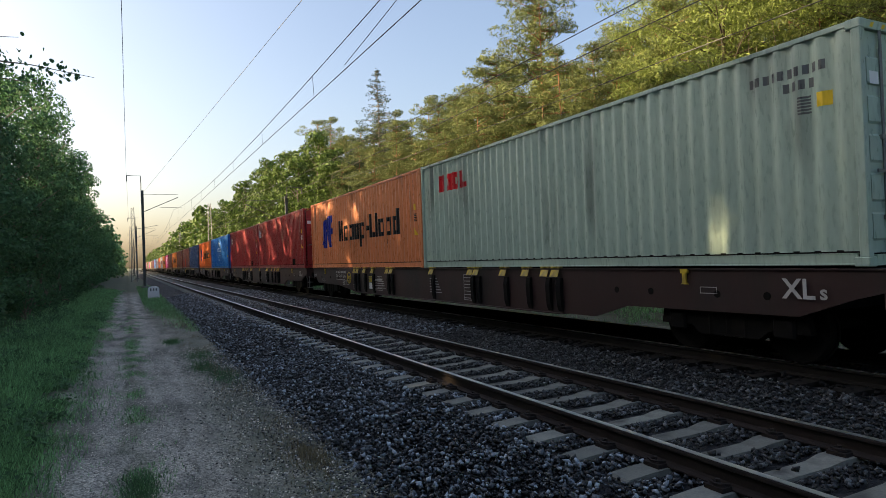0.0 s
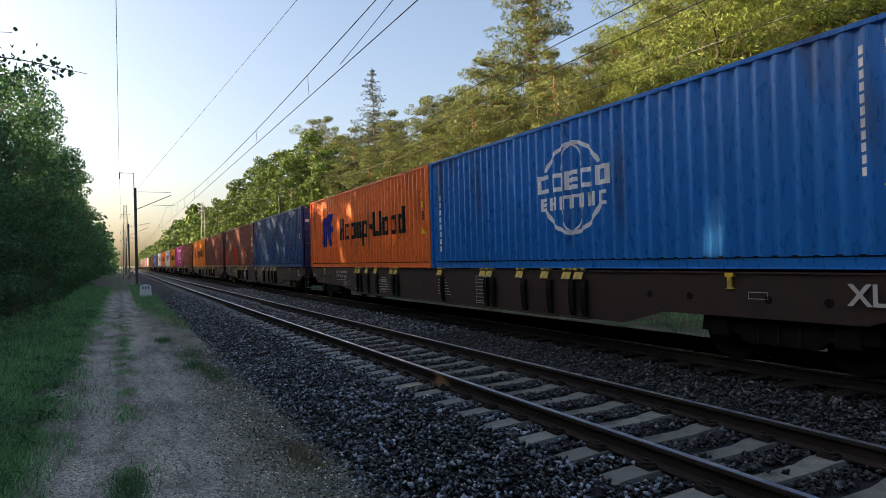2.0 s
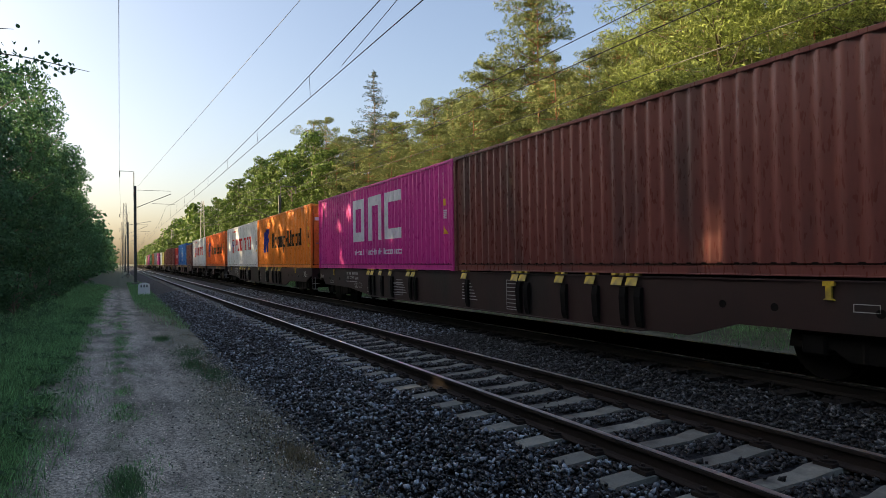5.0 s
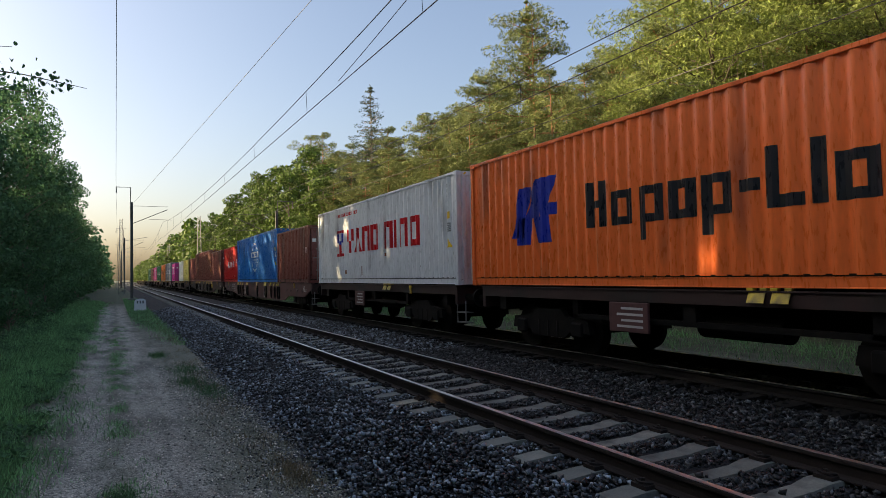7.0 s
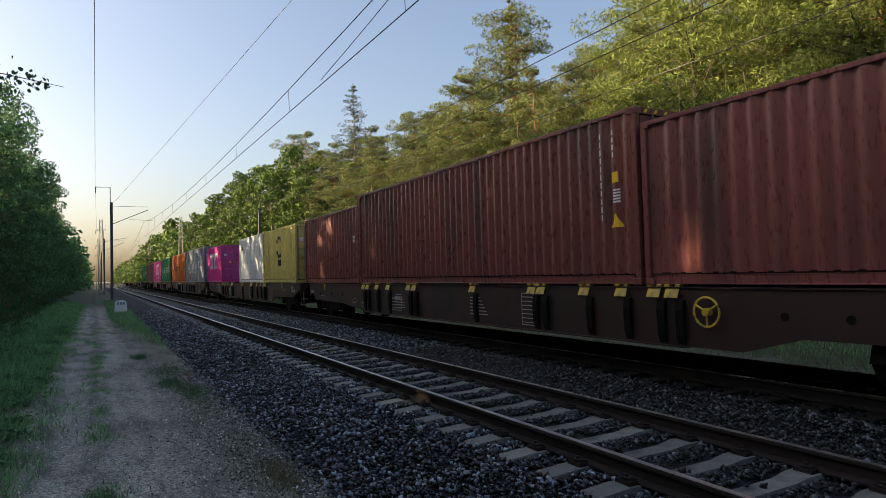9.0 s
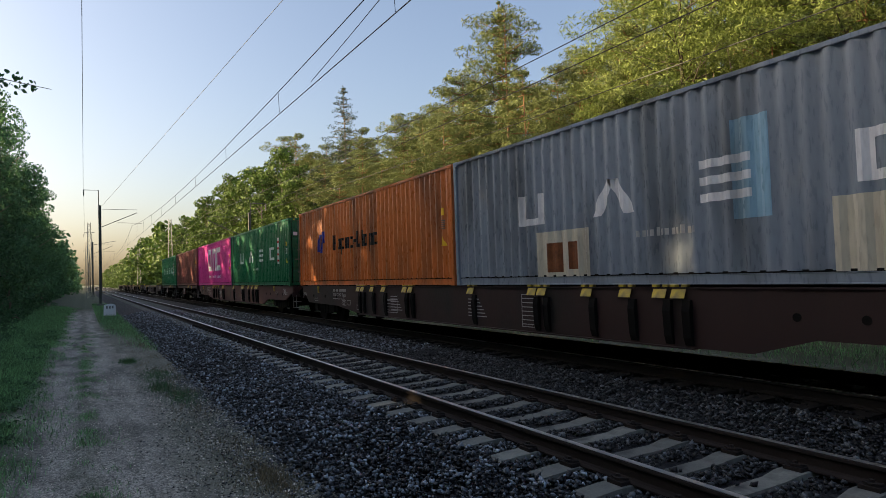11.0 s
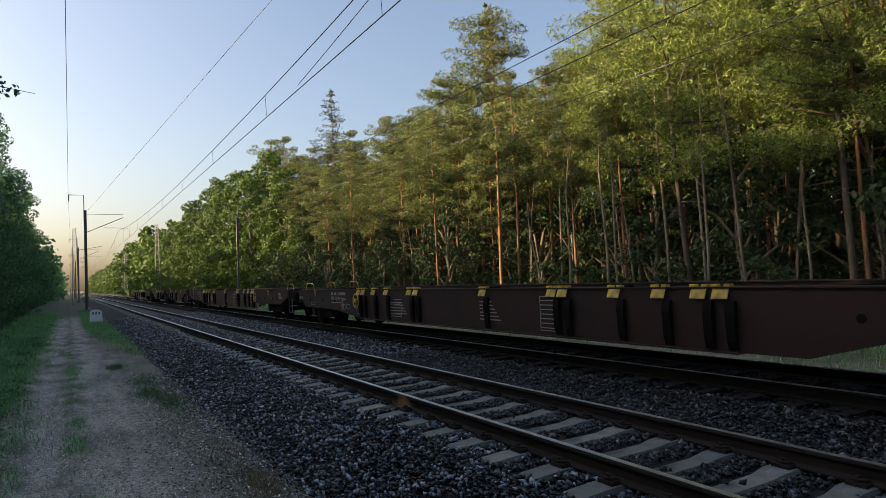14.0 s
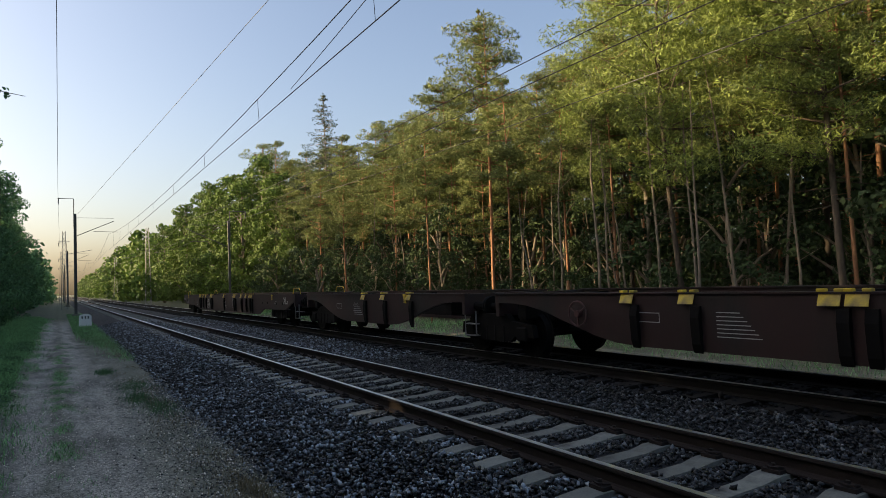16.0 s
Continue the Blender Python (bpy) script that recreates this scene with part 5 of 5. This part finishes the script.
def plate_marks(rects):
    s = Shape()
    for y0, y1, z0, z1 in rects:
        s.face([(-0.004, y1, z0), (-0.004, y1, z1), (-0.004, y0, z1), (-0.004, y0, z0)])
    return s


def frame_rects(y0, y1, z0, z1, w=0.018):
    return [(y0, y1, z0, z0 + w), (y0, y1, z1 - w, z1), (y0, y0 + w, z0, z1), (y1 - w, y1, z0, z1)]


def word(text, size, mat, parent, y, z):
    """Painted letters on the near side of a wagon, read from the rear to the front."""
    cu = bpy.data.curves.new("letters", "FONT")
    cu.body, cu.size, cu.extrude, cu.offset = text, size, 0.001, 0.02 * size * (size > 0.2)
    tmp = bpy.data.objects.new("letters", cu)
    scene.collection.objects.link(tmp)
    me = bpy.data.meshes.new_from_object(tmp.evaluated_get(bpy.context.evaluated_depsgraph_get()))
    bpy.data.objects.remove(tmp)
    me.name = "lettering"
    me.materials.clear()
    me.materials.append(mat)
    m = Matrix(((0, 0, -1, -0.006), (-1, 0, 0, y), (0, 1, 0, z), (0, 0, 0, 1)))
    me.transform(m)
    return part("lettering", me, mat, parent, "painted white letters")


def wagon(label, length, u, kind="deep", bogies=None, pads=(), wheel_y=None, hoops=False, text=False, wheel_mat=YELLOW, paint_mat=WAGON, plates=False):
    """A container carrier: two side sills, cross members, end beams, bogies, buffers, support pads. y from its front end."""
    t = thing("container_wagon", label, "railway wagon", "wagons of the train")
    half = length / 2 - 0.62
    mid = length / 2
    key = f"{kind}{length}"
    sill = shared(f"side_sill|{key}", lambda: Shape().prism(sill_outline(half, 0.47, kind), "x", 0, 0.06), paint_mat)
    lip = shared(f"sill_flange|{key}", lambda: Shape().box(-0.03, 0.14, -half, half, 1.33, 1.352), paint_mat)
    for x in (0.03, 2.35):
        part("side_sill", sill, paint_mat, t, at=pose(x, mid, 0))
        part("sill_flange", lip, paint_mat, t, at=pose(x, mid, 0))
    if kind == "deep":
        part("sill_flange", shared(f"low_flange|{key}", lambda: Shape().box(-0.06, 0.12, -(half - 6), half - 6, 0.45, 0.472), WAGON), WAGON, t, at=pose(0.03, mid, 0))
    cross = shared("cross_member|", lambda: Shape().box(0.09, 2.35, -0.12, 0.12, 0.85, 1.3), BLACK)
    for k in range(max(3, int(length / 4))):
        part("cross_member", cross, BLACK, t, at=pose(0, 1.4 + k * (length - 2.8) / (max(3, int(length / 4)) - 1), 0))
    part("centre_sill", Shape().box(1.0, 1.44, 0.7, length - 0.7, 0.75, 1.2), BLACK, t)
    for y in (0.62, length - 0.74):
        part("end_beam", shared("end_beam|", lambda: Shape().box(0.03, 2.41, 0, 0.12, 0.88, 1.33, 0.01), WAGON), WAGON, t, at=pose(0, y, 0))
    buf = shared("buffer|", buffer_shape, BLACK)
    for x in (0.345, 2.093):
        part("buffer", buf, BLACK, t, at=pose(x, 0.62, 1.06))
        part("buffer", buf, BLACK, t, at=pose(x, length - 0.62, 1.06, 0, 0, 180))
    part("coupling_hook", Shape().box(1.17, 1.27, 0.1, 0.62, 0.98, 1.1), BLACK, t)
    step = shared("footstep|", lambda: Shape().tube([(0, 0, 0.95), (0, 0, 0.42), (0, 0.42, 0.42), (0, 0.42, 0.95)], 0.018, 6).box(-0.02, 0.22, 0, 0.42, 0.66, 0.68).box(-0.02, 0.22, 0, 0.42, 0.41, 0.43), GREY_STEEL)
    part("footstep", step, GREY_STEEL, t, at=pose(0.06, 0.25, 0.02))
    for y in bogies or (2.95, length - 2.95):
        b = part("bogie", shared("bogie|", bogie_frame_shape, BLACK), BLACK, t, "black two-axle bogie", at=pose(1.219, y, FAR_RAIL))
        for a in (-0.9, 0.9):
            part("axle", shared("axle|", lambda: Shape().tube([(-1.1, 0, 0.46), (1.1, 0, 0.46)], 0.08, 10), BLACK), BLACK, b, at=pose(0, a, 0))
            for x in (-0.753, 0.753):
                part("wheel", shared("wheel|", wheel_shape, BLACK), BLACK, b, at=pose(x, a, 0.46, 0, 0, 0 if x > 0 else 180))
    pad, rib = shared("support_pad|", pad_shape, YELLOW), None
    for y in pads:
        p = part("support_pad", pad, YELLOW, t, "yellow folding container support", at=pose(0.015, y, 1.345))
        if kind != "low":
            part("stiffener", shared(f"stiffener|{kind}", lambda: Shape().prism([(0.03, 0.5), (0.01, 0.5), (-0.03, 0.62), (-0.05, 1.0), (-0.02, 1.16), (0.03, 1.16)], "y", -0.07, 0.07), BLACK), BLACK, t, at=pose(0, y - 0.15, 0))
    if wheel_y:
        part("handwheel", shared("handwheel|", lambda: ring_shape(0.21), wheel_mat), wheel_mat, t, "parking brake handwheel", at=pose(-0.06, wheel_y, 1.0))
    if hoops:
        for y in (0.75, length - 1.65):
            part("hoop", shared("hoop|", hoop_shape, YELLOW), YELLOW, t, "yellow bent tube handrail", at=pose(0.3, y, 1.35))
            part("hoop", shared("hoop|", hoop_shape, YELLOW), YELLOW, t, at=pose(2.1, y, 1.35))
    part("brake_lever", shared("brake_lever|", lambda: Shape().box(-0.03, 0.02, -0.07, 0.07, 0, 0.06).prism([(-0.03, -0.14), (0.03, -0.14), (0.07, -0.17), (-0.07, -0.17)], "x", -0.03, 0.0).box(-0.03, 0.0, -0.035, 0.035, -0.15, 0.0), YELLOW), YELLOW, t, "yellow lever bracket", at=pose(0.02, length - 2.6 if kind == "deep" else 3.4, 1.28))
    if kind == "deep":
        part("brake_lever", MESHES[("brake_lever|", YELLOW.name)], YELLOW, t, "yellow lever bracket", at=pose(0.02, 3.57, 1.28))
    if kind == "deep":
        rows = []
        for y0 in (16.5,):
            rows += frame_rects(y0, y0 + 0.75, 0.6, 0.98, 0.016) + [(y0 + 0.05, y0 + 0.7, 0.66 + k * 0.09, 0.675 + k * 0.09) for k in range(4)]
        for y0 in (12.0, 16.2):
            rows += [(y0 + 0.06 * k, y0 + 0.75, 0.68 + k * 0.075, 0.7 + k * 0.075) for k in range(6)]
        rows += [(10.3, 10.72, 0.6 + k * 0.085, 0.615 + k * 0.085) for k in range(7)] + frame_rects(10.3, 10.72, 0.55, 1.2, 0.014)
        rows += frame_rects(3.0, 3.3, 0.98, 1.08, 0.01) + frame_rects(length - 2.5, length - 2.1, 0.8, 0.9, 0.01) + frame_rects(20.08, 20.4, 0.72, 0.88, 0.014) + frame_rects(19.2, 19.55, 0.6, 0.75, 0.012)
        rows += [(24.75 + k * 0.07, 24.78 + k * 0.07, 0.98, 1.1) for k in range(6)]
        part("lettering", plate_marks(rows), OFFWHITE, t, "rows of small white unreadable print", at=pose(0.026, 0, 0))["kind"] = "stuff"
        word("XL", 0.36, OFFWHITE, t, 1.95, 0.97)
        word("s", 0.26, OFFWHITE, t, 1.46, 0.97)
        for y in (2.2, 3.0, 4.3, 5.1, length - 2.0, length - 3.3, length - 4.5):
            part("sill_hole", shared("sill_hole|", lambda: Shape().tube([(0.004, 0, 0), (-0.004, 0, 0)], 0.055, 12), BLACK), BLACK, t, at=pose(0.026, y, 0.98))
        if text:
            w = part("sign_plate", plate_marks(frame_rects(20.5, 20.86, 0.7, 0.87, 0.014)), OFFWHITE, t, "white framed sign", at=pose(0.026, 0, 0))
            word("GE", 0.16, OFFWHITE, w, 20.8, 0.73)
            word("TEN  CZ-MT  Sggnss", 0.15, OFFWHITE, w, 21.75, 1.0)
            part("lettering", plate_marks([(21.67 - k * 0.1, 21.73 - k * 0.1, 1.16, 1.25) for k in range(13) if k not in (2, 5)] + [(20.6, 21.75, 0.9, 0.92)]), OFFWHITE, t, at=pose(0.026, 0, 0))["kind"] = "stuff"
    if plates:
        part("duty_plate", Shape().box(0.0, 0.026, 17.25, 17.75, 0.88, 1.08), YELLOW, t, "yellow plate with dark words")
        for k, txt in enumerate(("HEAVY", "DUTY")):
            word(txt, 0.09, INK, t, 17.7, 0.995 - k * 0.085).location.x = -0.001
        part("paper_plate", Shape().box(0.0, 0.026, 17.28, 17.72, 0.64, 0.85), WHITE, t, "white plate with unreadable lines")
    if hoops and kind == "deep" and wheel_y and wheel_y < 6:
        slats = frame_rects(5.25, 5.72, 0.52, 0.72, 0.014) + frame_rects(6.55, 6.85, 0.72, 0.84, 0.012) + frame_rects(8.6, 8.73, 0.82, 0.88, 0.01)
        slats += [(5.32, 5.6, 0.56, 0.6), (5.38, 5.62, 0.63, 0.67), (6.6, 6.9, 1.02, 1.09), (6.66, 6.82, 0.9, 0.96), (6.6, 6.8, 0.75, 0.81), (8.6, 8.75, 1.03, 1.06), (8.57, 8.72, 0.97, 1.0), (9.65, 9.72, 0.78, 0.86)]
        part("lettering", plate_marks(slats), OFFWHITE, t, "small white frames and unreadable print", at=pose(0.026, 0, 0))["kind"] = "stuff"
    if kind == "arch":
        m0 = length / 2
        part("lettering", plate_marks([(m0 + 0.3 + 0.05 * k, m0 + 0.95, 0.74 + k * 0.055, 0.752 + k * 0.055) for k in range(7)] + frame_rects(m0 + 1.9, m0 + 2.3, 0.9, 1.05, 0.012)), OFFWHITE, t, "rows of small white unreadable print", at=pose(0.026, 0, 0))["kind"] = "stuff"
    if kind == "low":
        part("side_plate", Shape().box(0.0, 0.06, 7.3, 8.2, 0.62, 1.12, 0.01), WAGON_RED, t, "brown data plate below the sill")
        part("lettering", plate_marks([(7.4, 8.0 - 0.1 * (k % 2), 0.7 + k * 0.1, 0.74 + k * 0.1) for k in range(4)]), OFFWHITE, t, at=pose(-0.002, 0, 0))["kind"] = "stuff"
        part("air_tank", Shape().tube([(0.5, 5.2, 0.8), (0.5, 6.6, 0.8)], 0.2, 14), BLACK, t)
        part("truss", Shape().box(0.1, 0.2, 3.8, length - 3.8, 0.78, 0.86).box(0.1, 0.2, 3.8, 3.95, 0.8, 1.14).box(0.1, 0.2, length - 3.95, length - 3.8, 0.8, 1.14), BLACK, t)
    return rolls(t, SIDE, u, 0)


PADS = (6.85, 7.2, 7.9, 8.8, 10.05, 10.35, 12.6, 15.65, 16.0, 17.4, 18.25, 19.0, 19.35)
REAR_PADS = (6.22, 6.51, 7.22, 8.1, 9.39, 9.68, 12.6, 15.65, 16.0, 17.4, 18.25, 19.0, 19.35)
WAGON_LABEL = "brown eighty-foot container wagon with yellow support pads"
for k in range(7):
    wagon(WAGON_LABEL, 25.9, 3.4 + k * 25.93, pads=PADS, wheel_y={0: 19.8, 3: 19.8, 4: 7.4}.get(k), text=k != 1, plates=k == 0)
for u in (185.0, 198.1):
    wagon("low forty-foot container wagon with thin side sills", 13.1, u, "low", pads=(5.0, 5.35))
for k in range(3):
    wagon(WAGON_LABEL, 25.9, 211.4 + k * 26.0, pads=PADS, text=k != 1, paint_mat=WAGON_RED if k == 0 else WAGON, wheel_y=6.2 if k == 1 else None)
for k in range(2):
    wagon(WAGON_LABEL, 25.9, 289.9 + k * 26.05, pads=PADS, text=True, paint_mat=WAGON_RED if k else WAGON)
for u in (341.8, 354.7):
    wagon("low forty-foot container wagon with thin side sills", 12.9, u, "low", pads=(5.0, 5.35))
for u in (368.2, 394.2):
    wagon("empty brown eighty-foot container wagon with yellow support pads", 25.9, u, pads=REAR_PADS if u > 390 else PADS, wheel_y=5.74 if u > 390 else 19.43, hoops=True, text=True, plates=u > 390)
wagon("empty short wagon section with arched side sill", 13.3, 420.2, "arch", pads=(5.8, 6.1, 8.05, 9.15), wheel_y=10.2, wheel_mat=WAGON_RED, bogies=(2.4, 12.9))
wagon("empty short wagon section with arched side sill", 11.6, 433.4, "arch", pads=(3.2, 4.7, 6.0), bogies=(9.6,))
wagon("empty brown eighty-foot container wagon with yellow support pads", 25.9, 445.1, pads=PADS, hoops=True)


# ---- overhead line ----
def wire(name, a, b, sag, r, label, parent=None, n=14):
    pts = []
    for k in range(n + 1):
        f = k / n
        p = Vector(a).lerp(Vector(b), f)
        p.z -= 4 * sag * f * (1 - f)
        pts.append(p)
    s = Shape().tube(pts, r, 5)
    if parent:
        return part(name, s, WIRE, parent, label)
    return tagged(new(name, s.mesh(name, WIRE)), label, "wire")


def overhead(x, low, high, sag, ys):
    """Contact wire, carrying wire and droppers over one track."""
    t = thing("overhead_line", "thin dark contact wire hung from a carrying wire by droppers", "overhead line")
    for a, b in zip(ys, ys[1:]):
        zig = 0.12 if ys.index(a) % 2 else -0.25
        wire("contact_wire", (x + zig, a, low), (x - zig, b, low), 0.03, 0.011, "", t, 6)
        wire("carrying_wire", (x + zig * 0.4, a, high), (x - zig * 0.4, b, high), sag, 0.011, "", t)
        k = 1
        while a + k * 7.1 < b - 2:
            f = k * 7.1 / (b - a)
            top = high - 4 * sag * f * (1 - f)
            part("dropper", Shape().tube([(x + zig * (1 - 2 * f), a + k * 7.1, low), (x + zig * 0.4 * (1 - 2 * f), a + k * 7.1, top)], 0.006, 4), WIRE, t)
            k += 1
    return t


line = overhead(4.5, 6.06, 7.7, 1.22, [-72, -12, 72, 134, 196, 260, 330])
wire("stitch_wire", (4.5, 5.0, 7.0), (4.5, 13.6, 6.1), 0.05, 0.008, "", line, 6)
line = overhead(8.8, 5.88, 7.3, 0.93, [-30, 55, 112, 175, 240, 310])
wire("feeder_wire", (0.02, -40, 13.2), (0.02, 72, 12.0), 1.0, 0.013, "dark feeder wire high over the path")
wire("feeder_wire", (0.02, 72, 12.0), (0.3, 150, 11.5), 1.2, 0.011, "dark feeder wire high over the path")
wire("return_wire", (8.2, -12, 11.5), (1.7, 72, 9.7), 0.05, 0.011, "dark wire that crosses to the mast")
wire("feeder_wire", (12.1, -40, 7.0), (12.1, 54.5, 7.2), 0.75, 0.012, "dark feeder wire along the far side")
wire("feeder_wire", (12.1, 54.5, 7.2), (12.1, 112, 8.0), 0.8, 0.012, "dark feeder wire along the far side")


def mast(label, x, y, foot, tall, side, arm_top, reach, w=0.13):
    """A steel mast with a concrete foot, a top bracket for the feeder and a tube bracket over the track."""
    t = thing("catenary_mast", label, "mast", "masts of the line", at=pose(x, y, 0))
    part("foundation", Shape().box(-0.35, 0.35, -0.35, 0.35, foot - 0.3, foot + 0.22, 0.03), CONCRETE, t, "concrete foot")
    part("pole", Shape().box(-w, 0.025 - w, -w, w, foot, tall).box(w - 0.025, w, -w, w, foot, tall).box(0.025 - w, w - 0.025, -0.012, 0.012, foot, tall), MAST_MAT, t)
    part("top_bracket", Shape().tube([(-side * 0.1, 0, tall - 1.4), (-side * 0.1, 0, arm_top), (-side * 1.42, 0, arm_top)], 0.045, 7), MAST_MAT, t)
    part("insulator", Shape().tube([(-side * 1.4, 0, arm_top), (-side * 1.4, 0, arm_top - 0.6)], 0.05, 8), MAST_MAT, t)
    part("cantilever", Shape().tube([(side * 0.15, 0, tall - 2.2), (side * reach, 0, tall - 0.7)], 0.035, 7).tube([(side * 0.15, 0, tall - 0.4), (side * reach, 0, tall - 0.4)], 0.02, 6), MAST_MAT, t)
    part("steady_arm", Shape().tube([(side * 1.6, 0, tall - 1.75), (side * (reach + 0.4), 0, tall - 1.8)], 0.02, 6), MAST_MAT, t)
    return t


def lattice(label, x, y, foot, tall, w=0.42):
    t = thing("lattice_mast", label, "mast", "masts of the line", at=pose(x, y, foot))
    for a in (-1, 1):
        for b in (-1, 1):
            part("leg", Shape().tube([(a * w, b * w, 0), (a * w * 0.45, b * w * 0.45, tall)], 0.045, 5), GREY_STEEL, t)
    n = int(tall / 0.75)
    s = Shape()
    for k in range(n):
        z0, z1 = k * tall / n, (k + 1) * tall / n
        w0, w1 = w * (1 - 0.55 * z0 / tall), w * (1 - 0.55 * z1 / tall)
        for p, q in (((-w0, -w0), (w1, -w1)), ((w0, -w0), (w1, w1)), ((w0, w0), (-w1, w1)), ((-w0, w0), (-w1, -w1))):
            s.tube([(*p, z0), (*q, z1)], 0.022, 4, False)
    part("bracing", s, GREY_STEEL, t)
    part("crossarm", Shape().tube([(0, 0, tall * 0.7), (3.6, 0, tall * 0.76)], 0.03, 5).tube([(-0.7, 0, tall * 0.87), (0.7, 0, tall * 0.87)], 0.03, 5), GREY_STEEL, t)
    return t


mast("dark steel mast with tube bracket on a concrete foot", 1.45, 72, -0.45, 9.7, 1, 11.2, 3.4)
mast("dark steel mast with tube bracket behind the far track", 12.3, 54.5, -0.4, 7.4, -1, 8.2, 3.4, 0.085)
for y in (134, 196, 260):
    mast("distant steel mast of the overhead line", 1.45, y, -0.45, 9.7, 1, 11.2, 3.4)
lattice("grey steel lattice mast beside the path", 0.75, 108, -0.45, 11.5)
lattice("grey steel lattice mast beside the far track", 12.4, 112, -0.4, 12.5)
lattice("grey steel lattice mast far down the line", 0.6, 165, -0.45, 12)
lattice("grey steel lattice mast far down the line", 12.4, 180, -0.4, 11)

# kilometre stone
LIMEWASH = material("limewashed_stone", (0.86, 0.86, 0.85), 0.8, 0, 0.06, 3, 30, 0.1)
stone = thing("kilometre_stone", "small white kilometre stone with rounded top in the grass", "marker", at=pose(1.5, 48.3, -0.52))
arc = [(0.36 * math.cos(a), 0.72 + 0.16 * math.sin(a)) for a in np.linspace(0, math.pi, 9)]
part("block", Shape().prism([(0.38, 0.0)] + arc + [(-0.38, 0.0)], "y", -0.1, 0.1), LIMEWASH, stone)
part("number_mark", Shape().box(-0.22, -0.13, -0.106, -0.1, 0.56, 0.74).box(-0.04, 0.05, -0.106, -0.1, 0.56, 0.74).box(0.13, 0.22, -0.106, -0.1, 0.56, 0.74), MARK_DARK, stone, "dark unreadable figures")


# a leafy bough that hangs into the path's sky
bough = thing("overhanging_branch", "leafy branch of an aspen hanging over the path", "branch", at=pose(0, 0, 0))
brng = np.random.default_rng(8)
twig = Shape().tube([(-4.2, 7.2, 3.2), (-2.4, 7.6, 3.65), (-1.5, 7.9, 3.9), (-0.9, 8.1, 3.93), (-0.3, 8.3, 3.9)], [0.03, 0.02, 0.012, 0.006, 0.003], 6)
twig.tube([(-1.9, 7.8, 3.8), (-1.4, 8.0, 4.15), (-1.0, 8.1, 4.22)], [0.012, 0.008, 0.003], 5)
twig.tube([(-1.6, 7.9, 3.85), (-1.2, 8.0, 3.74), (-0.8, 8.1, 3.72)], [0.01, 0.006, 0.003], 5)
part("twig", twig, BARK, bough)
leaf_shape = Shape().face([(math.cos(a) * 0.02, math.sin(a) * 0.025, 0.005 * math.cos(2 * a)) for a in np.linspace(0, 2 * math.pi, 9)[:-1]])
leaf_mesh = leaf_shape.mesh("leaf", LEAF_DARK)
for k in range(165):
    f = brng.uniform(0, 1) ** 1.05
    p = Vector((-1.75, 7.9, 3.92)).lerp(Vector((-0.42, 8.28, 3.9)), f)
    sp = 0.19 * (1 - f) ** 1.2 + 0.02
    p += Vector((brng.normal() * sp, brng.normal() * sp, brng.normal() * sp * 1.1))
    part("leaf", leaf_mesh, LEAF_DARK, bough, at=pose(*p, brng.uniform(30, 150), brng.uniform(-50, 50), brng.uniform(0, 360)))


# ---- motions ----
def motions():
    for ob, x, y, z in moving:
        walk(ob, [(t, pose(x, y - SPEED * t, z)) for t in (0, 4, 8, 12, 16)])


motions()
